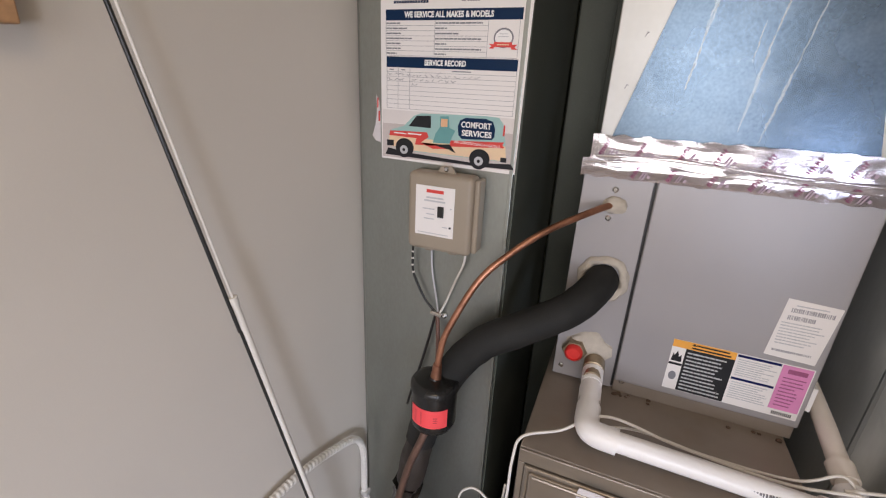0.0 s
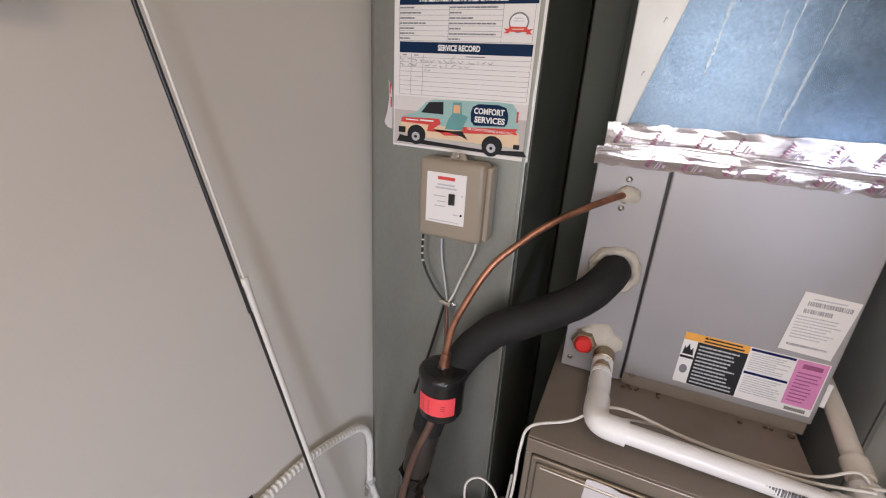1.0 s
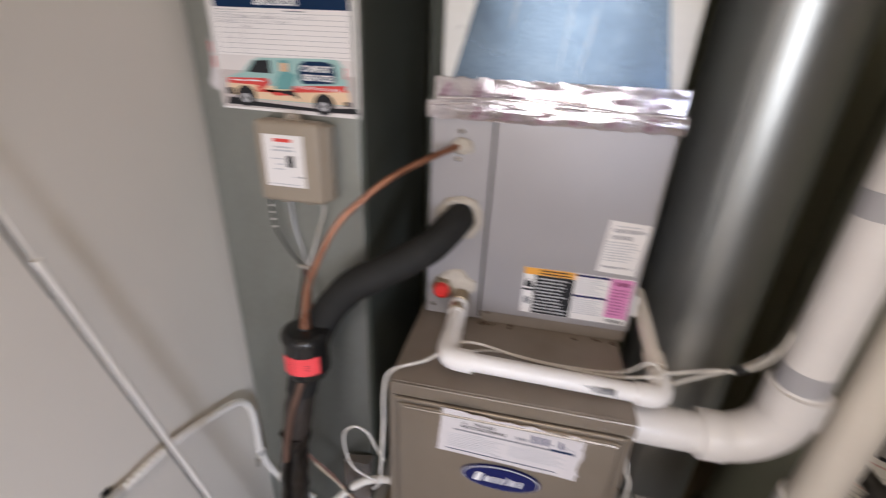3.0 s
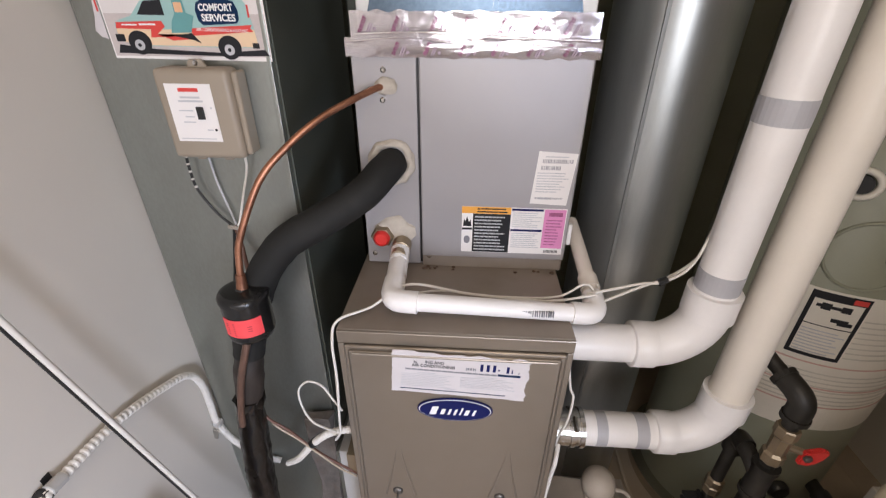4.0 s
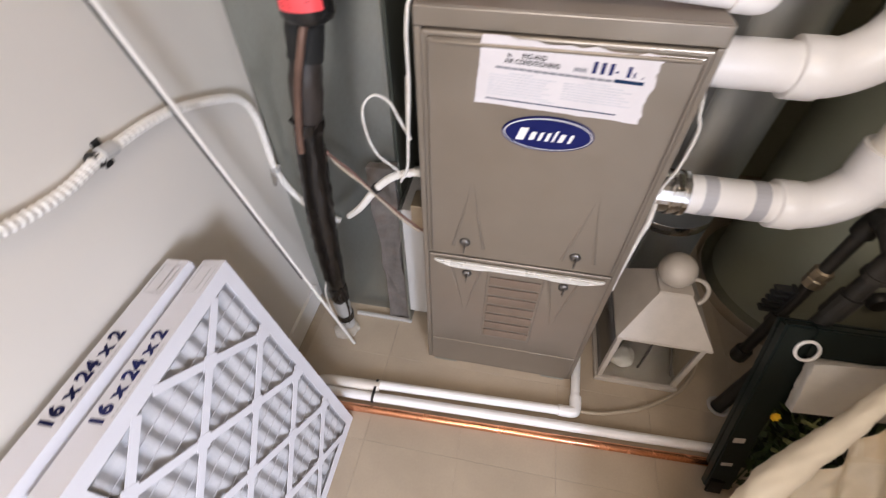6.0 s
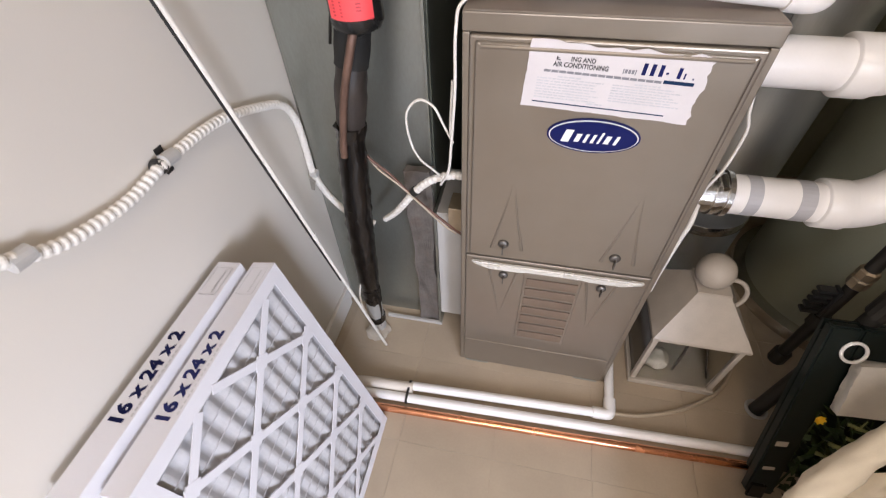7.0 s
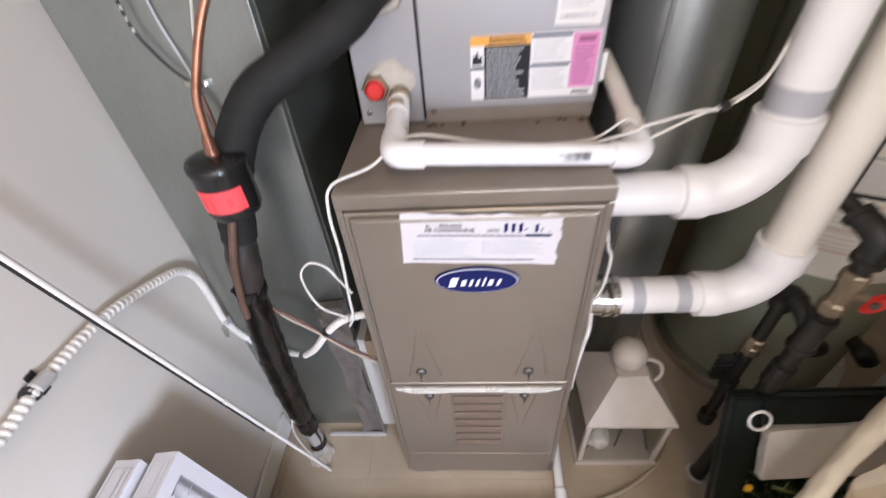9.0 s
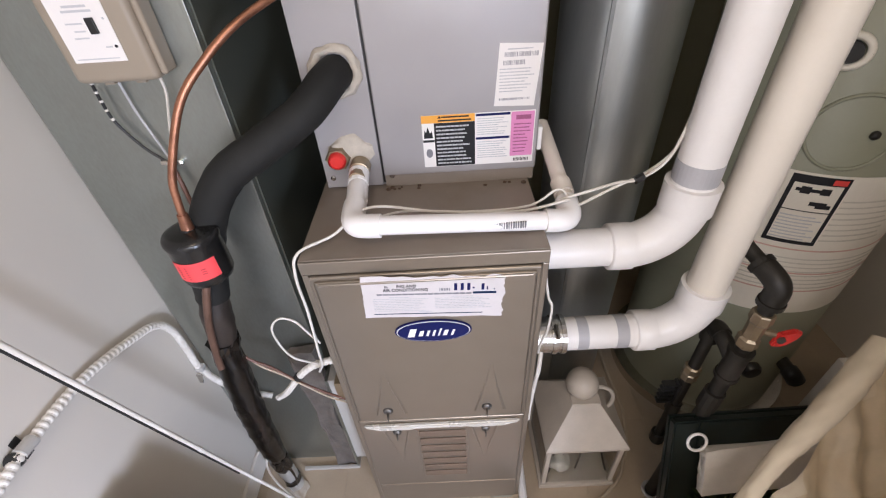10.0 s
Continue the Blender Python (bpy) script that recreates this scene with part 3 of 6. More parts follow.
under(part("drip_edge", box(0.1395, 0.455, CY + 0.003, CY + 0.0117, H, H + 0.028, 0.001), CABINET_TOP, label="stained lower rim"), coil)
for x, z in ((0.073, 1.444), (0.069, 1.390), (0.03, 1.05), (0.155, 1.047)):
    under(part("screw", lathe([(0.0055, 0), (0.0055, -0.003), (0.003, -0.0045)], (x, CY + 0.001 if x < 0.13 else CY + 0.003, z), "y", 10), STEEL), coil)
Y2 = CY - 0.0042
plate = under(part("rating_label", prism([(0.376, 1.299), (0.453, 1.295), (0.444, 1.184), (0.368, 1.187)], Y2 - 0.0006, Y2, "xz"), PAPER, label="white rating plate label with bar codes"), coil)
rows = lines_of_print(0.372, 0.436, 1.258, 1.212, 8, 7, 0.35)
under(part("print", bars(rows + [(0.385, 0.43, 1.288, 1.290), (0.378, 0.40, 1.198, 1.202)], Y2 - 0.0010), INK_LIGHT), plate)
rnd = random.Random(9)
codes = []
for z0, z1, xa, xb in ((1.276, 1.284, 0.380, 0.440), (1.262, 1.270, 0.378, 0.415), (1.1985, 1.2025, 0.372, 0.43)):
    x = xa
    while x < xb:
        w = rnd.choice((0.0008, 0.0015, 0.0022))
        codes.append((x, x + w, z0, z1))
        x += w + rnd.choice((0.0008, 0.0015))
under(part("bar_code", bars(codes, Y2 - 0.0011), MID_INK), plate)
warn = under(part("warning_label", box(0.221, 0.453, Y2 - 0.0006, Y2, 1.056, 1.170), PAPER, label="warning label with orange, black, blue and pink fields"), coil)
Y3 = Y2 - 0.0012
under(part("orange_field", bars([(0.221, 0.330, 1.154, 1.170)], Y3), ORANGE), warn)
under(part("black_field", bars([(0.246, 0.330, 1.057, 1.1535), (0.2215, 0.2455, 1.113, 1.118)], Y3), INK_BLACK), warn)
under(part("pictogram", prism([(0.224, 1.122), (0.243, 1.122), (0.241, 1.138), (0.237, 1.132), (0.233, 1.146), (0.229, 1.134), (0.226, 1.140)], Y3, Y3 + 0.0005, "xz"), INK_BLACK, label="black flame sign"), warn)
under(part("pictogram", oval(0.2335, 1.088, 0.007, 0.010, Y3, Y3 + 0.0005, 14), INK, label="grey burst sign"), warn)
under(part("white_print", bars(lines_of_print(0.250, 0.328, 1.150, 1.060, 11, 11, 0.4, 0.3), Y3 - 0.0005), INK_LIGHT), warn)
under(part("orange_print", bars([(0.262, 0.318, 1.164, 1.167), (0.255, 0.322, 1.157, 1.160)], Y3 - 0.0005), INK_BLACK), warn)
under(part("warning_mark", prism([(0.254, 1.1635), (0.262, 1.1635), (0.258, 1.169)], Y3 - 0.0006, Y3 - 0.0001, "xz"), INK_BLACK), warn)
under(part("blue_bar", bars([(0.332, 0.402, 1.163, 1.168), (0.332, 0.402, 1.113, 1.118)], Y3), BLUE_INK), warn)
under(part("small_print", bars(lines_of_print(0.335, 0.400, 1.160, 1.122, 8, 12, 0.35) + lines_of_print(0.335, 0.400, 1.110, 1.070, 8, 13, 0.35), Y3), INK_LIGHT), warn)
under(part("pink_field", bars([(0.404, 0.451, 1.072, 1.168)], Y3), PINK), warn)
under(part("pink_print", bars(lines_of_print(0.410, 0.447, 1.146, 1.078, 9, 14, 0.3) + [(0.414, 0.444, 1.152, 1.161)], Y3 - 0.0005), MAUVE_INK), warn)
under(part("bar_code", bars([(0.412 + 0.003 * i, 0.4136 + 0.003 * i, 1.060, 1.067) for i in range(11)], Y3), INK_BLACK), warn)

for o in [warn] + list(warn.children):  # the label sits a little higher and is slightly narrower
    for v in o.data.vertices:
        v.co.x, v.co.z = 0.227 + (v.co.x - 0.221) * 0.957, 1.0655 + (v.co.z - 1.056) * 0.969
for o in plate.children:
    for v in o.data.vertices:
        v.co.x, v.co.z = v.co.x + 0.005, v.co.z - 0.001

# ---- plenum with foil tape ----
plenum = thing("supply_plenum", "bright galvanised plenum taped to the coil cabinet", "duct", at=(0.235, 0.5, 1.478))
under(part("plenum_body", box(0.03, 0.447, CY + 0.004, 0.72, 1.478, 2.44, 0.002), FOIL_FLAT), plenum)
under(part("front_sheet", prism([(0.050, 1.535), (0.424, 1.535), (0.31, 2.02), (0.185, 2.02)], CY - 0.0005, CY + 0.0045, "xz"), GALV_BLUE, label="galvanised sheet tinted blue for reflected sky, with pale drip marks"), plenum)


def drip(x0, z0, x1, z1, w, seed):
    r = random.Random(seed)
    n, left, right = 16, [], []
    for i in range(n + 1):
        t = i / n
        c, ww = x0 + (x1 - x0) * t + r.uniform(-1, 1) * 0.0009, w * (0.75 + 0.35 * r.random()) * min(1.0, 0.35 + 2.6 * t, 0.35 + 2.6 * (1 - t))
        left.append((c - ww, z0 + (z1 - z0) * t))
        right.append((c + ww, z0 + (z1 - z0) * t))
    return prism(left + right[::-1], CY - 0.0009, CY - 0.0006, "xz")


DRIP = mat("pale_mineral_drip", (0.80, 0.88, 0.95), 0.45, 0.8, var=0.1, scale=60)
DRIP.node_tree.nodes["Principled BSDF"].inputs["Alpha"].default_value = 0.13
for i, d in enumerate(((0.182, 1.88, 0.172, 1.80, 0.0022), (0.172, 1.80, 0.158, 1.69, 0.0034), (0.158, 1.69, 0.148, 1.62, 0.0022), (0.262, 1.78, 0.250, 1.70, 0.0015), (0.250, 1.70, 0.236, 1.56, 0.0024), (0.305, 1.77, 0.288, 1.66, 0.0012), (0.288, 1.66, 0.268, 1.545, 0.0022), (0.235, 1.72, 0.230, 1.66, 0.0008))):
    under(part("drip_mark", drip(*d, i), DRIP), plenum)


def crumpled(x0, x1, z0, z1, y, rows, cols, amp, seed, bulge=0.0):
    """A creased strip of tape with uneven edges."""
    b, g = bmesh.new(), []
    for j in range(rows + 1):
        line = []
        for i in range(cols + 1):
            u, v = i / cols, j / rows
            q = Vector((u * 9 + seed * 3.1, v * 3.3, seed))
            dy = amp * (noise.noise(q * 1.3) + 0.6 * abs(noise.noise(q * 3.1)))
            dz = 0.004 * noise.noise(Vector((u * 22, seed, 5 * round(v)))) if j in (0, rows) else 0.0
            line.append(b.verts.new((x0 + (x1 - x0) * u, y - bulge * math.sin(math.pi * v) + dy, z0 + (z1 - z0) * v + dz)))
        g.append(line)
    for j in range(rows):
        for i in range(cols):
            b.faces.new((g[j][i], g[j][i + 1], g[j + 1][i + 1], g[j + 1][i]))
    bmesh.ops.solidify(b, geom=list(b.faces), thickness=0.0006)
    return b


tape = under(part("foil_tape", crumpled(0.008, 0.462, 1.466, 1.498, CY - 0.010, 8, 90, 0.0012, 1, 0.002), FOIL, label="creased shiny foil tape", smooth=True), plenum)
tape2 = under(part("foil_tape", crumpled(0.020, 0.455, 1.496, 1.540, CY - 0.008, 8, 90, 0.0008, 2, -0.0005), FOIL, label="creased shiny foil tape", smooth=True), plenum)
under(part("fold", tube(spline([(0.03, CY - 0.016, 1.504), (0.15, CY - 0.019, 1.508), (0.3, CY - 0.017, 1.500), (0.455, CY - 0.016, 1.497)], 8), lambda t: 0.0022 + 0.0008 * math.sin(21 * t), 8), FOIL, smooth=True), tape)
under(part("fold", tube(spline([(0.012, CY - 0.014, 1.492), (0.12, CY - 0.015, 1.499), (0.22, CY - 0.016, 1.490), (0.34, CY - 0.015, 1.488), (0.46, CY - 0.014, 1.484)], 8), lambda t: 0.0015 + 0.0006 * math.sin(17 * t), 8), FOIL, smooth=True), tape)
under(part("fold", tube(spline([(0.05, CY - 0.010, 1.517), (0.16, CY - 0.011, 1.513), (0.30, CY - 0.012, 1.506)], 8), 0.0010, 6), FOIL, smooth=True), tape)
rnd = random.Random(21)
marks, faint = bmesh.new(), bmesh.new()


def slant(b, c, along, across, y):
    """A thin printed bar, leaning with the tape's slanted print."""
    d, n = Vector((0.42, 0, 0.907)), Vector((0.907, 0, -0.42))
    c = Vector((c[0], y, c[1]))
    q = [c + d * u * along + n * w * across for u, w in ((-0.5, -0.5), (0.5, -0.5), (0.5, 0.5), (-0.5, 0.5))]
    f = [b.verts.new(v) for v in q]
    g = [b.verts.new(v + Vector((0, 0.0003, 0))) for v in q]
    b.faces.new(f)
    b.faces.new(g[::-1])
    for k in range(4):
        b.faces.new((f[k], f[(k + 1) % 4], g[(k + 1) % 4], g[k]))


for x0, z, y, count, length in ((0.045, 1.518, CY - 0.0120, 7, 7), (0.100, 1.481, CY - 0.0148, 6, 6)):
    for i in range(count):
        x = x0 + 0.060 * i + rnd.uniform(-0.004, 0.004)
        if x > 0.425:
            continue
        for j in range(length):
            u = (j - length / 2 + 0.5) * 0.0040
            slant(marks, (x + 0.42 * u, z + 0.907 * u), 0.0021, rnd.uniform(0.0055, 0.0075), y)
            if j % 2 == 0:
                slant(marks, (x + 0.42 * u - 0.0022, z + 0.907 * u + 0.002), 0.0036, 0.0020, y)
        for w in (0.0105, 0.0145):
            slant(faint, (x + w, z - 0.004 + rnd.uniform(-0.002, 0.002)), 0.016, 0.0018, y)
        slant(faint, (x + 0.021, z - 0.006), 0.005, 0.004, y)
under(part("tape_print", marks, MAUVE_INK), tape2)
under(part("tape_print", faint, mat("faint_mauve_print", (0.52, 0.40, 0.52), 0.4, bump=0)), tape2)
# stray print on the flank tape
flank = bmesh.new()
for x, z in ((0.058, 1.62), (0.075, 1.70), (0.098, 1.80), (0.115, 1.86)):
    slant(flank, (x, z), 0.007, 0.0012, CY + 0.0030)
    slant(flank, (x + 0.002, z + 0.003), 0.0012, 0.004, CY + 0.0030)
under(part("tape_print", flank, INK), plenum)

# ---- vent pipes ----


def vent(label, y, z, x_start, x_up, r, material_low, material_up, bands):
    p = thing("vent_pipe", label, "pipe", "plastic vent pipes", at=(x_up, y, z))
    R = 0.100
    under(part("horizontal_run", tube([(x_start, y, z), (x_up - R - 0.015, y, z)], r, 32), material_low, smooth=True), p)
    arc = [(x_up - R + R * math.sin(a), y, z + R - R * math.cos(a)) for a in [math.pi / 2 * i / 12 for i in range(13)]]
    el = under(part("elbow", tube(arc, r + 0.006, 32), material_low, smooth=True), p)
    under(part("socket", tube([(x_up - R - 0.033, y, z), (x_up - R - 0.031, y, z), (x_up - R + 0.012, y, z)], lambda t: r + 0.009 if t > 0.02 else r + 0.007, 32), material_low, smooth=True), el)
    under(part("socket", tube([(x_up, y, z + R - 0.012), (x_up, y, z + R + 0.043), (x_up, y, z + R + 0.045)], r + 0.010, 32), material_low, smooth=True), el)
    under(part("riser", tube([(x_up, y, z + R), (x_up, y, 2.44)], r, 32), material_up, smooth=True), p)
    for a, b in bands:
        under(part("band", tube([a, b], r + 0.0008, 32), TAPE_GREY, label="grey primer band"), p)
    return p


v1 = vent("white plastic vent pipe rising from the top of the furnace side", 0.106, 0.929, 0.447, 0.722, 0.0395, PVC, PVC, [((0.722, 0.106, 1.080), (0.722, 0.106, 1.120)), ((0.722, 0.106, 1.392), (0.722, 0.106, 1.432))])
v2 = vent("yellowed plastic vent pipe rising from lower on the furnace side", 0.104, 0.660, 0.470, 0.832, 0.0405, PVC, PVC_CREAM, [((0.560, 0.104, 0.660), (0.585, 0.104, 0.660)), ((0.652, 0.104, 0.660), (0.680, 0.104, 0.660))])
under(part("black_grommet", tube([(0.4465, 0.106, 0.926), (0.456, 0.106, 0.926)], 0.052, 28), BLACK_PLASTIC, label="black rubber grommet"), v1)
cl = under(part("rubber_coupling", tube([(0.447, 0.104, 0.660), (0.530, 0.104, 0.660)], 0.044, 28), STEEL, label="shiny metal band coupling"), v2)
for x in (0.462, 0.500, 0.522):
    under(part("clamp_band", tube([(x, 0.104, 0.660), (x + 0.010, 0.104, 0.660)], 0.0475, 28), STEEL, label="stainless clamp band"), cl)
under(part("clamp_screw", tube([(0.505, 0.052, 0.708), (0.505, 0.085, 0.715)], 0.006, 10), STEEL), cl)

# ---- condensate pipe over the furnace ----
cp = thing("condensate_pipe", "white plastic drain pipe looped over the furnace top", "pipe", at=(0.25, 0.1, H))
CR = 0.0172
under(part("fitting", lathe([(0.021, 0), (0.021, -0.03), (0.017, -0.032), (0.017, -0.06)], (0.096, CY - 0.012, 1.083), "y", 20), BRASS, smooth=True), cp)
under(part("threaded_adapter", tube([(0.096, CY - 0.042, 1.083), (0.097, CY - 0.075, 1.074)], 0.0205, 12), PVC, smooth=False), cp)
under(part("short_run", tube([(0.097, CY - 0.075, 1.076), (0.099, 0.072, 1.068)], CR, 20), PVC, smooth=True), cp)
under(part("coupling", tube([(0.097, CY - 0.085, 1.071), (0.098, CY - 0.115, 1.063)], 0.0205, 20), PVC, smooth=True), cp)
under(part("elbow", tube(spline([(0.099, 0.098, 1.069), (0.101, 0.056, 1.067), (0.114, 0.037, 1.067), (0.152, 0.034, 1.066)], 6), 0.0215, 20), PVC, smooth=True), cp)
under(part("long_run", tube([(0.145, 0.034, 1.067), (0.450, 0.060, 1.038)], CR, 20), PVC, smooth=True), cp)
under(part("elbow", tube(spline([(0.444, 0.0597, 1.0385), (0.476, 0.0625, 1.036), (0.492, 0.076, 1.037), (0.494, 0.112, 1.044)], 6), 0.0215, 20), PVC, smooth=True), cp)
under(part("back_run", tube([(0.494, 0.095, 1.042), (0.487, 0.23, 1.080), (0.484, 0.33, 1.100)], CR * 0.9, 20), PVC_BEIGE, smooth=True), cp)
under(part("coupling", tube([(0.4925, 0.125, 1.050), (0.4905, 0.155, 1.059)], 0.0195, 20), PVC_BEIGE, smooth=True), cp)
under(part("strap", box(0.459, 0.468, 0.243, 0.258, 1.085, 1.135, 0.002), PVC, label="white hanger strap"), cp)
under(part("bar_code", bars([(0.345 + 0.0042 * i, 0.347 + 0.0042 * i + 0.001 * (i % 3 == 0), 1.043, 1.055) for i in range(15)], 0.054 - CR - 0.0012, 0.004), INK), cp)

# red cap and putty on the coil cabinet
cap = thing("drain_port", "brass drain port with a red plastic cap and putty", "pipe fitting", at=(0.052, CY, 1.100))
under(part("collar", lathe([(0.026, 0.003), (0.026, -0.014), (0.023, -0.018)], (0.052, CY, 1.100), "y", 6), BRASS), cap)
under(part("red_cap", lathe([(0.018, -0.016), (0.018, -0.026), (0.014, -0.030), (0.013, -0.026), (0.004, -0.026)], (0.052, CY, 1.100), "y", 24), RED, smooth=True), cap)


def lump(centre, rx, ry, rz, seed, detail=3, amp=0.25):
    b = bmesh.new()
    bmesh.ops.create_icosphere(b, subdivisions=detail, radius=1.0)
    for v in b.verts:
        d = 1 + amp * noise.noise(v.co * 2.2 + Vector((seed, seed, 0)))
        v.co = Vector(centre) + Vector((v.co.x * rx, v.co.y * ry, v.co.z * rz)) * d
    return b


under(part("putty", lump((0.079, CY + 0.002, 1.110), 0.046, 0.012, 0.034, 3), PUTTY, smooth=True), cap)

# ---- refrigerant lines ----
suction = thing("suction_line", "thick black foam-insulated refrigerant line", "pipe", at=(-0.2, 0.05, 0))
way = spline([(0.080, CY + 0.01, 1.264), (0.071, 0.194, 1.262), (0.034, 0.149, 1.230), (-0.040, 0.109, 1.190), (-0.109, 0.086, 1.150), (-0.163, 0.074, 1.075), (-0.199, 0.063, 0.98), (-0.216, 0.053, 0.90)], 10)
under(part("foam_sleeve", tube(way, 0.0325, 20, wobble=0.06), BLACK_FOAM, smooth=True), suction)
way = spline([(-0.213, 0.052, 0.905), (-0.222, 0.046, 0.86), (-0.235, 0.040, 0.775)], 8)
under(part("bare_section", tube(way, lambda t: 0.0305 - 0.004 * abs(2 * t - 1) ** 3, 16, wobble=0.12), mat("brown_old_insulation", (0.028, 0.021, 0.017), 0.55, var=0.4, scale=20, bump=0.5, fine=150), smooth=True, label="ragged brown insulation"), suction)
way = spline([(-0.238, 0.038, 0.765), (-0.249, 0.034, 0.65), (-0.262, 0.030, 0.50), (-0.273, 0.034, 0.34), (-0.282, 0.044, 0.215)], 12)
under(part("jacket", tube(way, lambda t: 0.0275 + 0.006 * math.sin(3.1 * t + 0.2), 18, wobble=0.14), JACKET, smooth=True, label="worn shiny black tape jacket"), suction)
way = spline([(-0.280, 0.042, 0.235), (-0.286, 0.050, 0.14), (-0.289, 0.056, 0.05), (-0.289, 0.056, Z0 + 0.004)], 8)
foot = under(part("bare_foot", tube(way, lambda t: 0.026 - 0.004 * t, 16, wobble=0.15), FOIL_FLAT, smooth=True, label="pale silvery wrap at the pipe foot"), suction)
for t0, t1, r in ((0.0, 0.26, 0.0285), (0.62, 0.74, 0.0262)):
    a0, a1 = int(t0 * (len(way) - 1)), int(t1 * (len(way) - 1))
    under(part("tape_turn", tube(way[a0:a1 + 1], r, 14, wobble=0.2), JACKET, label="torn turn of black tape", smooth=True), foot)
under(part("loose_tail", tube(spline([(-0.262, 0.026, 0.24), (-0.256, 0.030, 0.16), (-0.262, 0.036, 0.09), (-0.272, 0.036, 0.03)], 6), lambda t: 0.006 * (1.1 - t), 6, wobble=0.3), JACKET, label="loose black tape tail", smooth=True), foot)
under(part("floor_putty", lump((-0.290, 0.045, Z0 + 0.004), 0.040, 0.040, 0.012, 21, 3, 0.35), PUTTY, label="putty round the floor hole", smooth=True), suction)
under(part("torn_cuff", tube([(-0.236, 0.039, 0.783), (-0.238, 0.038, 0.765), (-0.240, 0.037, 0.750)], lambda t: 0.0325 - 0.002 * t, 18, wobble=0.30), JACKET, label="ragged cuff of the tape jacket"), suction)
flange = thing("wall_putty_ring", "lumpy putty ring round the insulated line", "putty", at=(0.080, CY, 1.266))
b = bmesh.new()
N, M = 40, 10
grid = []
for i in range(N):
    a = 2 * math.pi * i / N
    row = []
    for j in range(M):
        c = 2 * math.pi * j / M
        q = Vector((math.cos(a), math.sin(a), c))
        r = 0.0085 * (1 + 0.5 * noise.noise(q * 2.7))
        rad = 0.040 + 0.004 * noise.noise(Vector((math.cos(a) * 2, math.sin(a) * 2, 1)))
        row.append(b.verts.new((0.080 + (rad + r * math.cos(c)) * math.cos(a), CY - 0.001 + r * 1.1 * math.sin(c), 1.266 + (rad + r * math.cos(c)) * math.sin(a))))
    grid.append(row)
for i in range(N):
    for j in range(M):
        b.faces.new((grid[i][j], grid[(i + 1) % N][j], grid[(i + 1) % N][(j + 1) % M], grid[i][(j + 1) % M]))
under(part("putty", b, PUTTY, smooth=True), flange)

liquid = thing("liquid_line", "bent copper refrigerant tube with brown patina", "pipe", at=(-0.19, 0.044, 1.085))
way = spline([(0.078, CY + 0.005, 1.416), (0.050, 0.209, 1.410), (-0.024, 0.144, 1.376), (-0.079, 0.103, 1.333), (-0.124, 0.072, 1.281), (-0.165, 0.043, 1.186), (-0.175, 0.036, 1.135), (-0.180, 0.033, 1.077)], 10)
under(part("copper_tube", tube(way, 0.0063, 14), COPPER, smooth=True), liquid)
under(part("flare", tube([(-0.1775, 0.0345, 1.113), (-0.1805, 0.033, 1.075)], lambda t: 0.0085 + 0.003 * t, 14), COPPER, smooth=True), liquid)
under(part("collar", lump((0.076, CY - 0.002, 1.416), 0.022, 0.010, 0.016, 8), PUTTY, smooth=True, label="putty collar"), liquid)
under(part("lower_tube", tube(spline([(-0.184, 0.020, 0.980), (-0.196, 0.010, 0.94), (-0.221, 0.006, 0.86), (-0.242, 0.006, 0.765), (-0.248, 0.006, 0.725)], 8), 0.0075, 12), mat("dirty_copper", (0.16, 0.095, 0.07), 0.5, 0.5, var=0.3, scale=30), smooth=True), liquid)

drier = thing("filter_drier", "black cylindrical filter drier with a red label", "filter drier", at=(-0.181, 0.033, 0.975))
prof = [(0.006, -0.012), (0.015, -0.006), (0.030, 0.0), (0.041, 0.006), (0.0445, 0.016), (0.0445, 0.090), (0.0445, 0.0905), (0.047, 0.092), (0.047, 0.100), (0.044, 0.105), (0.034, 0.108), (0.012, 0.1095), (0.010, 0.113), (0.008, 0.113)]
under(part("shell", lathe(prof, (-0.181, 0.033, 0.973), "z", 36), BLACK_GLOSS, smooth=True), drier)
b, prev = bmesh.new(), None
for i in range(17):
    a = radians(-132 + 100 * i / 16)
    lo = [b.verts.new((-0.181 + r * math.cos(a), 0.033 + r * math.sin(a), 0.999 + dz)) for r, dz in ((0.0450, 0.0), (0.0454, 0.0), (0.0454, 0.041), (0.0450, 0.041))]
    if prev:
        for j in range(4):
            b.faces.new((prev[j], lo[j], lo[(j + 1) % 4], prev[(j + 1) % 4]))
    else:
        b.faces.new(lo)
    prev = lo
b.faces.new(prev[::-1])
lab = under(part("red_label", b, RED_LABEL, label="bright red paper label"), drier)
b = bmesh.new()
rnd = random.Random(4)
for a0, n in ((-118, 6), (-68, 3)):
    for i in range(n):
        z = 1.010 + 0.005 * i + (0.008 if n == 3 else 0)
        a1 = a0 + (22 if n == 6 else 10)
        vs = []
        for a, zz in ((a0, z), (a1, z), (a1, z + 0.0022), (a0, z + 0.0022)):
            vs.append(b.verts.new((-0.181 + 0.0460 * math.cos(radians(a)), 0.033 + 0.0460 * math.sin(radians(a)), zz - 0.005)))
        b.faces.new(vs)
under(part("label_print", b, mat("dark_red_print", (0.45, 0.03, 0.04), 0.5, bump=0)), lab)

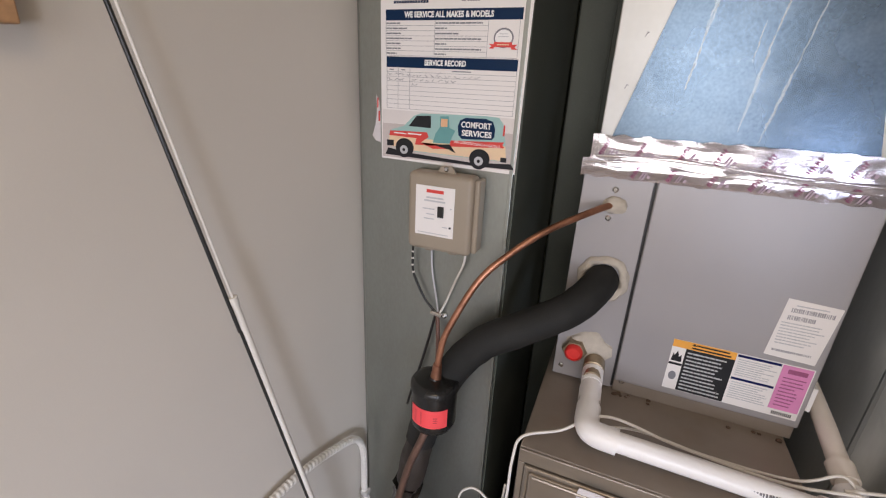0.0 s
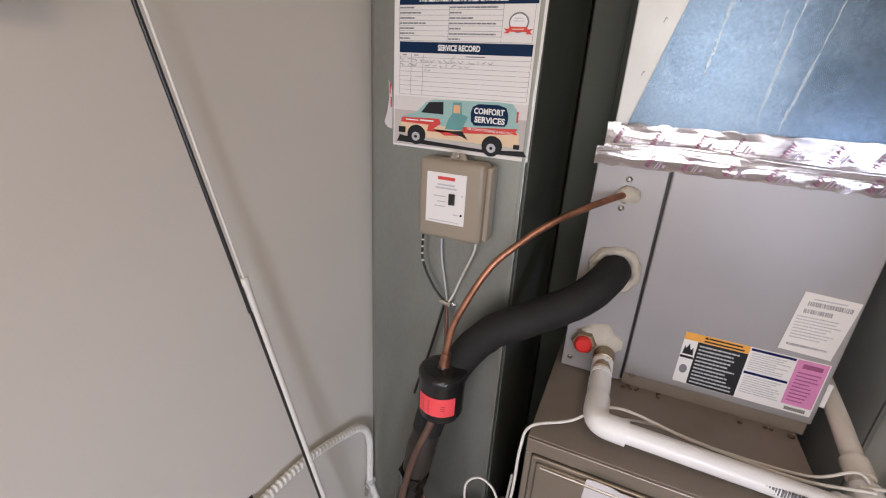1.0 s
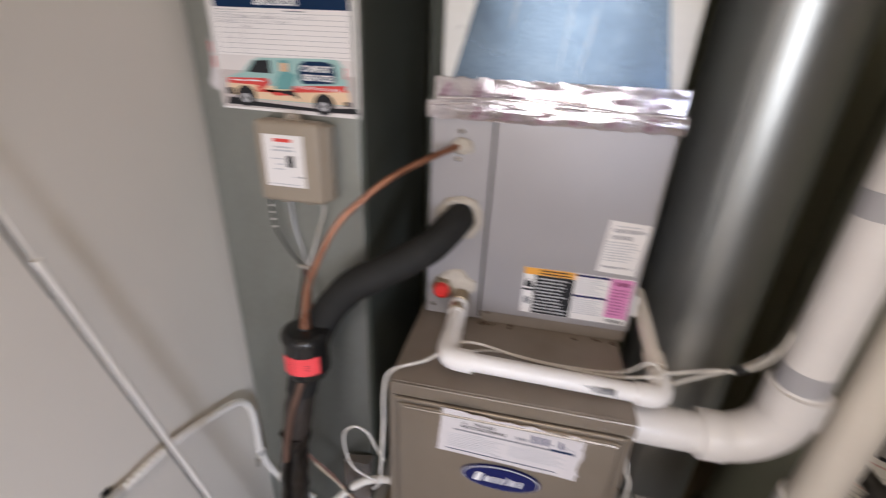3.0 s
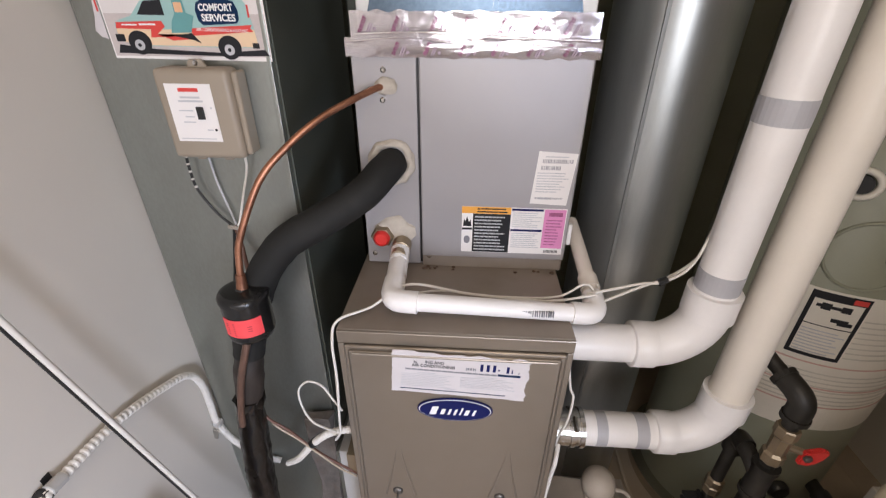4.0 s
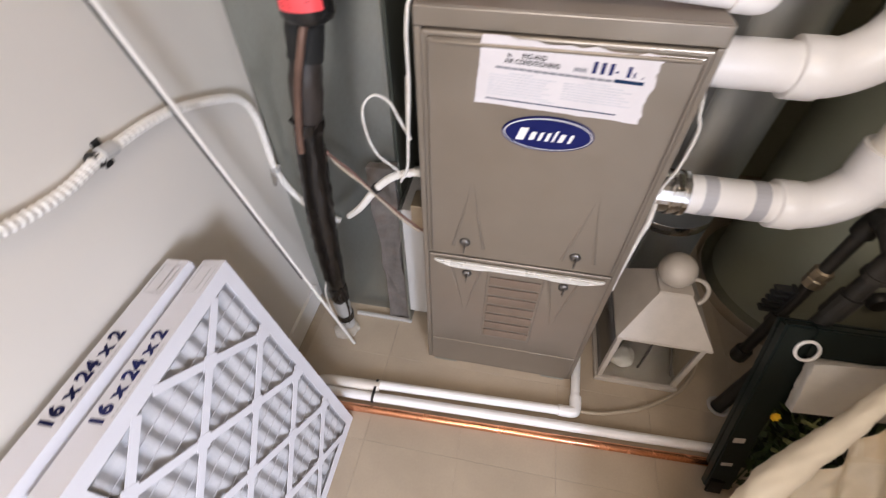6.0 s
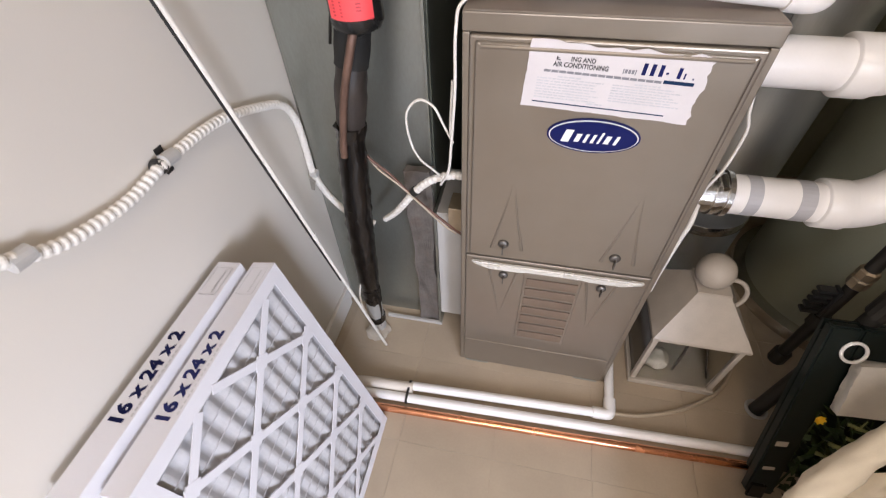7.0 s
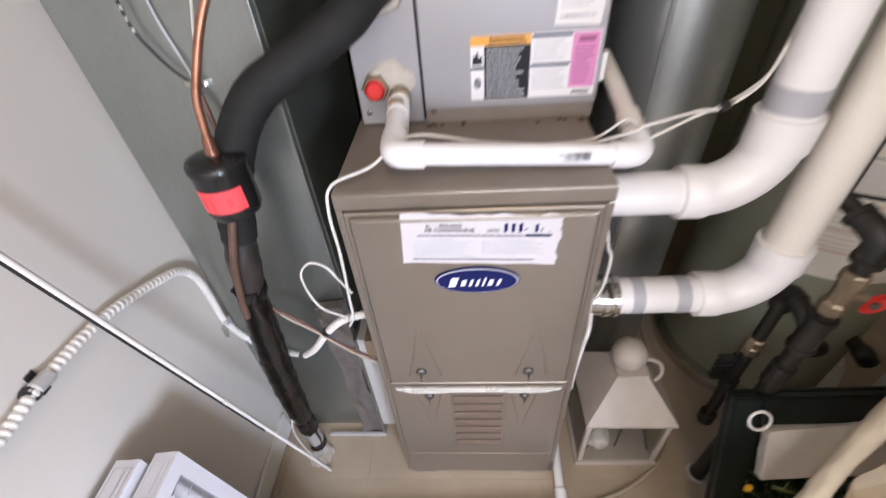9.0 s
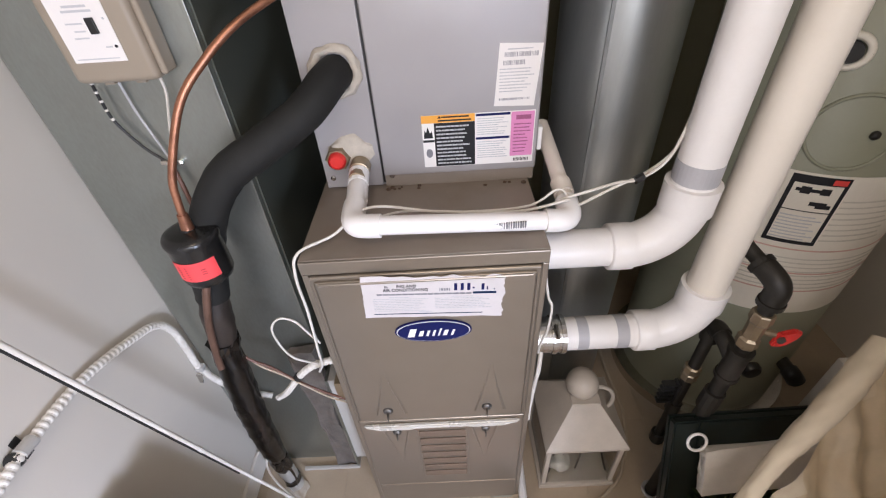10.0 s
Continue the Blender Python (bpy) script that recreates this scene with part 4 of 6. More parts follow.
# ---- service sheet and control box on the duct ----
sheet = thing("service_sheet", "white paper service record sheet with a van picture", "paper sheet", at=(-0.223, DY, 1.476))
PY = DY - 0.0012
under(part("paper", prism([(-0.3665, 1.468), (-0.096, 1.465), (-0.093, 1.790), (-0.368, 1.793)], PY, DY - 0.0001, "xz"), PAPER), sheet)
PB = PY - 0.0006
under(part("blue_band", bars([(-0.3555, -0.1095, 1.6345, 1.6525), (-0.357, -0.1085, 1.711, 1.728)], PB), NAVY), sheet)
under(writing("heading", "SERVICE RECORD", 0.0125, pose(-0.239, PB - 0.0004, 1.6432, 90, 0, 0), WHITE_INK, None, 0.079, 0.0005), sheet)
under(writing("heading", "WE SERVICE ALL MAKES & MODELS", 0.0125, pose(-0.238, PB - 0.0004, 1.7192, 90, 0, 0), WHITE_INK, None, 0.163, 0.0005), sheet)
rules = [(-0.355, -0.1105, z, z + 0.0006) for z in [1.5632 + 0.00793 * i for i in range(9)]]
rules += [(x, x + 0.0006, 1.5632, 1.634) for x in (-0.355, -0.3315, -0.3075, -0.1105)]
rules += [(-0.357, -0.165, z, z + 0.0006) for z in [1.6540 + 0.00807 * i for i in range(8)]] + [(x, x + 0.0006, 1.654, 1.711) for x in (-0.357, -0.261, -0.165, -0.1125)]
rules += [(-0.165, -0.1125, 1.654, 1.6546)]
under(part("ruling", bars(rules, PB), MID_INK), sheet)
rnd = random.Random(31)
rows = []
for i in range(7):  # one short phrase on each row of the two columns
    for x0, wide in ((-0.3555, 0.082), (-0.2595, 0.085)):
        x, end = x0, x0 + wide * rnd.choice((0.25, 0.35, 0.5, 0.62, 0.75, 1.0))
        z = 1.6568 + 0.00807 * i
        while x < end:
            w = min(rnd.uniform(0.004, 0.011), end - x)
            rows.append((x, x + w, z, z + 0.0023))
            x += w + 0.0013
rows += [(-0.349, -0.341, 1.630, 1.6316), (-0.325, -0.317, 1.630, 1.6316), (-0.225, -0.190, 1.630, 1.6316)]
under(part("print", bars(rows, PB - 0.0002), INK), sheet)
under(part("print", bars([(-0.341 + 0.0052 * k, -0.3368 + 0.0052 * k, 1.7372, 1.7412) for k in range(13)], PB - 0.0002), NAVY), sheet)
under(part("print", bars([(-0.214, -0.206, 1.7385, 1.7415), (-0.204, -0.182, 1.7385, 1.7415)] + lines_of_print(-0.345, -0.12, 1.786, 1.748, 4, 33, 0.35), PB - 0.0002), MID_INK), sheet)
# handwriting: loose strokes
b = bmesh.new()
rnd = random.Random(17)
for x0, x1, z in ((-0.3545, -0.330, 1.6225), (-0.329, -0.312, 1.6215), (-0.303, -0.180, 1.6215), (-0.3545, -0.330, 1.6145), (-0.329, -0.315, 1.614), (-0.303, -0.215, 1.6135), (-0.303, -0.285, 1.606)):
    x = x0
    while x < x1:
        n = rnd.randint(3, 6)
        pts = [(x + 0.0021 * i + rnd.uniform(-0.0006, 0.0006), PB - 0.0002, z + rnd.uniform(-0.0024, 0.0028)) for i in range(n)]
        tube(pts, 0.00042, 4, b)
        x += 0.0021 * n + rnd.uniform(0.002, 0.007)
tube([(-0.262, PB - 0.0002, 1.6215), (-0.258, PB - 0.0002, 1.6185), (-0.246, PB - 0.0002, 1.6300)], 0.0004, 4, b)
under(part("handwriting", b, INK), sheet)
# seal with a red ribbon
SX, SZ = -0.1375, 1.6842
seal = under(part("seal", oval(SX, SZ, 0.0168, 0.0150, PB, PB + 0.0004), INK), sheet)
under(part("seal_centre", oval(SX, SZ, 0.0142, 0.0124, PB - 0.0005, PB - 0.0001), WHITE_INK), seal)
under(part("seal_print", bars([(SX - 0.007, SX + 0.007, SZ + 0.0055, SZ + 0.0065), (SX - 0.009, SX + 0.009, SZ + 0.0015, SZ + 0.0025)], PB - 0.0008), INK_LIGHT), seal)
rib = [(-0.0235, -0.016), (-0.0190, -0.0125), (-0.0235, -0.009), (-0.0155, -0.0095), (-0.0150, -0.0060), (0.0150, -0.0065), (0.0155, -0.0100), (0.0245, -0.0095), (0.0200, -0.0135), (0.0245, -0.0175), (0.0150, -0.0170), (0.0140, -0.0140), (-0.0140, -0.0135), (-0.0150, -0.0160)]
rb = under(part("ribbon", prism([(SX + x, SZ + z) for x, z in rib], PB - 0.0012, PB - 0.0009, "xz"), RED_INK), seal)
under(part("ribbon_print", bars([(SX - 0.010, SX + 0.010, SZ - 0.0108, SZ - 0.0092)], PB - 0.0015), CREAM_INK), rb)
# van picture
under(part("picture_ground", bars([(-0.3645, -0.0975, 1.4715, 1.535)], PB + 0.0002), mat("print_ground", (0.56, 0.50, 0.48), 0.5, var=0.16, scale=7, bump=0)), sheet)
under(part("picture_sky", bars([(-0.3645, -0.0975, 1.5352, 1.560)], PB + 0.0002), mat("print_sky", (0.72, 0.68, 0.66), 0.5, var=0.06, scale=7, bump=0)), sheet)
under(part("ground_shade", prism([(-0.358, 1.476), (-0.352, 1.489), (-0.30, 1.483), (-0.18, 1.478), (-0.105, 1.483), (-0.098, 1.4735), (-0.17, 1.4725)], PB - 0.0003, PB - 0.0001, "xz"), INK_BLACK), sheet)
van = under(part("van_body", prism([(-0.350, 1.494), (-0.350, 1.520), (-0.342, 1.525), (-0.318, 1.532), (-0.297, 1.552), (-0.282, 1.5575), (-0.157, 1.561), (-0.133, 1.560), (-0.1245, 1.550), (-0.118, 1.521), (-0.1145, 1.494), (-0.122, 1.486), (-0.30, 1.487)], PB - 0.0007, PB - 0.0004, "xz"), TEAL_INK), sheet)
VB = PB - 0.0011
under(part("lower_body", prism([(-0.350, 1.494), (-0.349, 1.514), (-0.268, 1.512), (-0.117, 1.513), (-0.1145, 1.494), (-0.122, 1.487), (-0.30, 1.488)], VB, VB + 0.0003, "xz"), CREAM_INK), van)
under(part("van_window", prism([(-0.307, 1.533), (-0.291, 1.5525), (-0.262, 1.5545), (-0.261, 1.5325)], VB, VB + 0.0003, "xz"), INK_BLACK), van)
under(part("rear_lamp", bars([(-0.1235, -0.1205, 1.530, 1.548)], VB), RED_INK), van)
under(part("red_stripe", prism([(-0.349, 1.513), (-0.347, 1.522), (-0.269, 1.5245), (-0.265, 1.516), (-0.281, 1.505), (-0.256, 1.4955), (-0.218, 1.4985), (-0.222, 1.505), (-0.262, 1.501), (-0.293, 1.500), (-0.290, 1.512)], VB - 0.0004, VB - 0.0001, "xz"), RED_INK), van)
under(part("red_banner", prism([(-0.221, 1.503), (-0.222, 1.514), (-0.119, 1.5195), (-0.123, 1.515), (-0.1185, 1.5095)], VB - 0.0004, VB - 0.0001, "xz"), RED_INK), van)
sign = [(-0.208, 1.540), (-0.204, 1.5505), (-0.194, 1.5555), (-0.157, 1.5565), (-0.143, 1.5525), (-0.138, 1.540), (-0.1385, 1.527), (-0.143, 1.5215), (-0.199, 1.5185), (-0.206, 1.525)]
under(part("sign_field", prism(sign, VB - 0.0004, VB - 0.0001, "xz"), NAVY), van)
under(writing("lettering", "COMFORT", 0.0140, pose(-0.1735, VB - 0.0008, 1.5435, 90, 0, 0), WHITE_INK, None, 0.056, 0.0004), van)
under(writing("lettering", "SERVICES", 0.0140, pose(-0.1715, VB - 0.0008, 1.5290, 90, 0, 0), WHITE_INK, None, 0.056, 0.0004), van)
under(writing("small_lettering", "AIR CONDITIONING & HEATING", 0.0066, pose(-0.170, VB - 0.0008, 1.5115, 90, 1.2, 0), WHITE_INK, None, 0.086), van)
under(part("stripe_print", bars([(-0.338, -0.312, 1.5175, 1.5195), (-0.308, -0.280, 1.518, 1.5205)], VB - 0.0008), WHITE_INK), van)
# a plain cut-out patch stands on the van's side
under(part("picture_patch", prism([(-0.256, 1.507), (-0.251, 1.524), (-0.243, 1.535), (-0.243, 1.555), (-0.226, 1.556), (-0.224, 1.536), (-0.212, 1.532), (-0.218, 1.520), (-0.222, 1.508)], VB - 0.0008, VB - 0.0005, "xz"), mat("teal_ink", (0.13, 0.33, 0.33), 0.45, var=0.06, scale=30, bump=0), label="plain teal patch on the van side"), van)
under(part("patch_spot", bars([(-0.241, -0.228, 1.537, 1.551)], VB - 0.0012), mat("peach_ink", (0.72, 0.42, 0.24), 0.45, bump=0)), van)
under(part("patch_foot", prism([(-0.254, 1.503), (-0.222, 1.507), (-0.209, 1.492), (-0.222, 1.497), (-0.238, 1.500)], VB - 0.0012, VB - 0.0009, "xz"), INK_BLACK), van)
under(part("bumper", bars([(-0.354, -0.339, 1.4935, 1.5045), (-0.124, -0.113, 1.485, 1.493)], VB - 0.0001), INK_BLACK), van)
for x, z in ((-0.316, 1.4885), (-0.164, 1.4825)):
    under(part("wheel_arch", oval(x + 0.001, z + 0.004, 0.0195, 0.0175, VB - 0.0005, VB - 0.0003, 24), INK_BLACK), van)
    w = under(part("wheel", oval(x, z, 0.0160, 0.0150, VB - 0.0010, VB - 0.0007, 24), INK_BLACK), van)
    under(part("wheel_hub", oval(x, z, 0.0085, 0.0082, VB - 0.0014, VB - 0.0011, 20), INK_LIGHT), w)
    under(part("wheel_centre", oval(x, z, 0.0030, 0.0030, VB - 0.0018, VB - 0.0015, 12), INK_BLACK), w)
# torn scrap beside the sheet
scrap = thing("paper_scrap", "torn scrap of old printed paper on the duct", "paper scrap", at=(-0.37, DY, 1.53))
under(part("paper", prism([(-0.379, 1.586), (-0.372, 1.572), (-0.3695, 1.54), (-0.3695, 1.497), (-0.380, 1.500), (-0.388, 1.509), (-0.381, 1.53), (-0.377, 1.555)], DY - 0.0008, DY - 0.0001, "xz"), PAPER_WORN), scrap)
under(part("red_print", bars([(-0.3765, -0.374, 1.562, 1.580), (-0.374, -0.371, 1.537, 1.556)], DY - 0.0012), RED_INK), scrap)

ctl = thing("humidity_control_box", "tan plastic wall control box with a white label", "control box", at=(-0.22, DY, 1.32))
under(part("case", box(-0.286, -0.157, 0.108, DY, 1.314, 1.464, 0.010, 4), TAN, smooth=True), ctl)
under(part("side_cover", box(-0.1575, -0.147, 0.118, DY, 1.320, 1.459, 0.004, 3), TAN), ctl)
under(part("mount_tab", prism([(-0.236, 1.462), (-0.228, 1.476), (-0.206, 1.476), (-0.198, 1.462)], 0.128, 0.132, "xz", 0.001), TAN), ctl)
under(part("mount_screw", lathe([(0.005, 0), (0.005, -0.002), (0.003, -0.004)], (-0.217, 0.128, 1.471), "y", 12), STEEL), ctl)
lb = under(part("label", box(-0.268, -0.190, 0.1072, 0.1079, 1.346, 1.441, 0.0), PAPER, label="white printed face label"), ctl)
under(part("brand_bar", bars([(-0.246, -0.212, 1.4285, 1.4345)], 0.1066), RED_INK), lb)
under(part("print", bars([(-0.246, -0.212, 1.418, 1.421), (-0.250, -0.208, 1.412, 1.415), (-0.253, -0.229, 1.397, 1.399), (-0.245, -0.229, 1.387, 1.389), (-0.250, -0.229, 1.378, 1.380), (-0.212, -0.202, 1.365, 1.367), (-0.262, -0.20, 1.350, 1.3515)], 0.1066), INK_LIGHT), lb)
under(part("switch", box(-0.222, -0.210, 0.1035, 0.1071, 1.384, 1.405, 0.001), BLACK_PLASTIC, label="black slide switch"), lb)
under(part("knob_mark", oval(-0.1965, 1.3665, 0.0022, 0.0022, 0.1062, 0.107, 12), INK_BLACK), lb)
under(part("knob_mark", oval(-0.1965, 1.403, 0.0016, 0.0016, 0.1062, 0.107, 12), INK_LIGHT), lb)
for x in (-0.245, -0.195):
    under(part("foot", box(x - 0.008, x + 0.008, 0.12, 0.14, 1.309, 1.3155, 0.002), TAN), ctl)

for o in ctl.children_recursive:  # hangs slightly lower on the duct
    if o.type == "MESH":
        for v in o.data.vertices:
            v.co.z -= 0.006

# control wires
w = thing("control_wire", "black and white cable from the control box", "cable", "control wires", at=(-0.23, 0.13, 1.0))
a = spline([(-0.284, 0.135, 1.312), (-0.287, 0.138, 1.275), (-0.284, 0.140, 1.235), (-0.258, 0.141, 1.185), (-0.230, 0.142, 1.155)], 10)
under(part("sheath", tube(a, 0.0026, 8), WIRE_BLACK, smooth=True), w)
for i in range(5):
    k = 2 + i * 4
    under(part("white_stripe", tube([a[k], a[k + 1]], 0.0029, 8), WIRE_WHITE), w)
w = thing("control_wire", "white cable from the control box", "cable", "control wires", at=(-0.2, 0.13, 1.0))
under(part("sheath", tube(spline([(-0.172, 0.135, 1.312), (-0.176, 0.138, 1.28), (-0.193, 0.140, 1.235), (-0.217, 0.142, 1.170), (-0.234, 0.142, 1.145)], 10), 0.0024, 8), WIRE_WHITE, smooth=True), w)
w = thing("control_wire", "thin grey cable behind the box", "cable", "control wires", at=(-0.2, 0.13, 1.0))
under(part("sheath", tube(spline([(-0.250, 0.147, 1.312), (-0.246, 0.147, 1.25), (-0.234, 0.146, 1.19), (-0.226, 0.144, 1.15)], 8), 0.002, 6), INK_LIGHT, smooth=True), w)
w = thing("control_wire", "brown cable running down the duct", "cable", "control wires", at=(-0.2, 0.13, 1.0))
under(part("sheath", tube(spline([(-0.228, 0.141, 1.160), (-0.222, 0.135, 1.12), (-0.216, 0.125, 1.06), (-0.213, 0.115, 1.00), (-0.212, 0.11, 0.92)], 8), 0.0045, 8), WIRE_BROWN, smooth=True), w)
w = thing("control_wire", "black cable running down the duct", "cable", "control wires", at=(-0.22, 0.13, 1.0))
under(part("sheath", tube(spline([(-0.230, 0.140, 1.160), (-0.240, 0.138, 1.11), (-0.258, 0.137, 1.03), (-0.280, 0.137, 0.95), (-0.292, 0.137, 0.90)], 8), 0.003, 8), WIRE_BLACK, smooth=True), w)
clip = thing("wire_clip", "small metal screw clip holding wires on the duct", "clip", at=(-0.227, 0.14, 1.156))
under(part("strap", tube([(-0.241, 0.139, 1.158), (-0.217, 0.139, 1.154)], 0.005, 8), STEEL), clip)
under(part("screw", lathe([(0.006, 0.003), (0.006, -0.004), (0.003, -0.006)], (-0.213, 0.147, 1.153), "y", 10), STEEL), clip)

# ---- round duct, water heater ----
rd = thing("round_duct", "tall round galvanised duct with a vertical seam", "duct", at=(0.69, 0.50, 0))
under(part("pipe", lathe([(0.138, Z0), (0.138, 2.44)], (0.683, 0.50, 0), "z", 64), GALV_ROUND, smooth=True), rd)
for z in (0.30,):
    under(part("band", lathe([(0.1385, z), (0.1405, z + 0.004), (0.1405, z + 0.030), (0.1385, z + 0.034)], (0.683, 0.50, 0), "z", 64), STEEL, smooth=True, label="joint band"), rd)
under(part("seam", box(0.612, 0.620, 0.376, 0.3835, 0, 2.44, 0.001), GALV_ROUND), rd)

HX, HY, HR, HT = 1.22, 0.50, 0.27, 1.72
wh = thing("water_heater", "tall grey-green storage water heater with large labels", "water heater", at=(HX, HY, 0))
under(part("jacket", lathe([(HR, 0.03), (HR, HT - 0.012), (HR - 0.012, HT)], (HX, HY, 0), "z", 64), HEATER, smooth=True), wh)
under(part("base_ring", lathe([(HR + 0.035, Z0), (HR + 0.04, 0.02), (HR + 0.038, 0.03), (HR + 0.002, 0.032)], (HX, HY, 0), "z", 64), STEEL, smooth=True, label="shallow metal drip pan"), wh)


TURN = 2.6  # the labels face a little to the side


def wrap(a0, a1, z0, z1, off, n=24):
    """A label bent round the heater."""
    b, prev = bmesh.new(), None
    for i in range(n + 1):
        a = radians(TURN + a0 + (a1 - a0) * i / n)
        r0, r1 = HR + off, HR + off + 0.0008
        row = [b.verts.new((HX + r * math.cos(a), HY + r * math.sin(a), z)) for r, z in ((r0, z0), (r1, z0), (r1, z1), (r0, z1))]
        if prev:
            for j in range(4):
                b.faces.new((prev[j], row[j], row[(j + 1) % 4], prev[(j + 1) % 4]))
        else:
            b.faces.new(row)
        prev = row
    b.faces.new(prev[::-1])
    return b


HL = mat("heater_label_paper", (0.76, 0.72, 0.63), 0.5, var=0.06, scale=8, bump=0.02)
big = under(part("big_label", wrap(-146, -30, 0.545, 0.978, 0.0004), HL, label="broad white instruction label"), wh)
wl = under(part("warning_label", wrap(-128.5, -105, 0.785, 0.972, 0.0014), INK_BLACK, label="warning label with a black border"), wh)
under(part("warning_picture", wrap(-126.6, -106.9, 0.882, 0.952, 0.0024), HL), wl)
under(part("warning_text", wrap(-126.6, -106.9, 0.796, 0.879, 0.0024), HL), wl)
for k, (a0, a1, z0, z1) in enumerate(((-125, -111, 0.932, 0.940), (-123, -119, 0.927, 0.945), (-115, -111, 0.928, 0.944), (-117, -110, 0.898, 0.908), (-114, -108, 0.892, 0.902))):
    under(part("pictogram", wrap(a0, a1, z0, z1, 0.0034, 6), INK_BLACK), wl)
under(part("red_mark", wrap(-112, -106.3, 0.955, 0.968, 0.0026, 6), RED_INK), wl)
rnd = random.Random(8)
for i in range(8):
    under(part("print_line", wrap(-126.2, -109 + rnd.uniform(-3, 1), 0.800 + 0.0092 * i, 0.8028 + 0.0092 * i, 0.0034, 8), INK_LIGHT), wl)
for i in range(16):
    a0 = -104 if i % 16 < 8 else -146
    z = 0.80 + 0.016 * (i % 8) if i < 8 else 0.64 + 0.014 * (i - 8)
    a1 = -72 + rnd.uniform(-8, 4) if i < 8 else -56 + rnd.uniform(-14, 6)
    under(part("print_line", wrap(a0, a1, z, z + 0.0035, 0.0014, 16), mat("faded_label_print", (0.56, 0.53, 0.46), 0.6, bump=0) if i == 0 else bpy.data.materials["faded_label_print"]), big)
for z in (0.766, 0.690, 0.628):
    under(part("red_rule", wrap(-146, -50, z, z + 0.004, 0.0014), mat("faded_red_rule", (0.60, 0.38, 0.32), 0.6, bump=0) if z > 0.76 else bpy.data.materials["faded_red_rule"]), big)
under(part("yellow_strip", wrap(-138.5, -134.5, 0.66, 0.985, 0.0012, 4), mat("yellow_sticker", (0.50, 0.40, 0.08), 0.5, var=0.1, scale=20), label="narrow yellow sticker"), wh)


def on_jacket(a, z, off):
    return (HX + (HR + off) * math.cos(radians(a + TURN)), HY + (HR + off) * math.sin(radians(a + TURN)), z)


# pressed round access outline, screw and plugged port
under(part("pressed_ring", tube([on_jacket(-115 + 17 * math.cos(radians(t)), 1.075 + 0.082 * math.sin(radians(t)), 0.001) for t in range(0, 361, 10)], 0.004, 8, cap=False), HEATER, smooth=True), wh)
under(part("ring_screw", lump(on_jacket(-107.8, 1.076, 0.004), 0.010, 0.008, 0.010, 6, 2, 0.1), IRON, smooth=True), wh)
port = under(part("port_collar", tube([on_jacket(-130.5 + 6.2 * math.cos(radians(t)), 1.231 + 0.029 * math.sin(radians(t)), 0.003) for t in range(0, 361, 15)], 0.0075, 8, cap=False), HL, smooth=True, label="pale round port collar"), wh)
under(part("port_plug", tube([on_jacket(-130.5, 1.231, -0.01), on_jacket(-130.5, 1.231, 0.012)], 0.020, 16), BLACK_PLASTIC, label="black port plug"), port)

# gas pipes: a drop with valve and tee, a branch to a capped leg
gas = thing("gas_pipe", "black iron gas pipe with a red-handled valve", "pipe", at=(0.90, 0.02, 0))
GX, GY = 0.917, 0.024
FOOT = Vector((0.872, -0.006, Z0))
TEE = Vector((GX, GY, 0.622))
under(part("upper_pipe", tube([(0.835, 0.270, 0.975), (0.889, 0.107, 0.902), (0.905, 0.060, 0.886)], 0.0155, 16), IRON, smooth=True), gas)
el = under(part("elbow", tube(spline([(0.900, 0.075, 0.890), (0.910, 0.040, 0.880), (0.917, 0.026, 0.862), (GX, GY, 0.822)], 8), 0.0235, 18), IRON, smooth=True), gas)
under(part("elbow_bead", tube([(0.899, 0.078, 0.891), (0.902, 0.068, 0.888)], 0.0262, 18), IRON), el)
under(part("elbow_bead", tube([(GX, GY, 0.832), (GX, GY, 0.820)], 0.0262, 18), IRON), el)
under(part("drop_pipe", tube([(GX, GY, 0.83), (GX, GY, 0.66)], 0.0155, 16), IRON, smooth=True), gas)
vb = under(part("valve_body", lathe([(0.021, 0.690), (0.023, 0.694), (0.023, 0.716), (0.018, 0.722), (0.019, 0.766), (0.023, 0.772), (0.023, 0.794), (0.021, 0.798)], (GX, GY, 0), "z", 8), BRASS), gas)
under(part("valve_stem", tube([(GX, GY, 0.742), (0.960, 0.012, 0.735)], 0.008, 10), BRASS), vb)
under(part("valve_handle", prism([(0.952, 0.708), (0.972, 0.704), (0.982, 0.716), (1.000, 0.728), (1.006, 0.748), (0.990, 0.756), (0.972, 0.744), (0.956, 0.746)], 0.000, 0.012, "xz", 0.003), RED, label="red valve handle"), vb)
under(part("valve_nut", lathe([(0.009, 0.0), (0.009, -0.006), (0.004, -0.008)], (0.962, 0.0, 0.733), "y", 6), DARK_STEEL), vb)
tee = under(part("tee", tube([TEE + Vector((0, 0, 0.048)), TEE - Vector((0, 0, 0.048))], 0.024, 18), IRON, smooth=True), gas)
for dz in (0.046, -0.046):
    under(part("tee_bead", tube([TEE + Vector((0, 0, dz - 0.006)), TEE + Vector((0, 0, dz + 0.006))], 0.0272, 18), IRON), tee)
under(part("branch", tube(spline([TEE, (0.908, 0.055, 0.648), (0.906, 0.092, 0.655)], 6), 0.0195, 16), IRON, smooth=True), gas)
under(part("second_elbow", tube(spline([(0.907, 0.078, 0.655), (0.907, 0.104, 0.652), (0.908, 0.112, 0.628), (0.908, 0.112, 0.602)], 6), 0.0225, 16), IRON, smooth=True), gas)
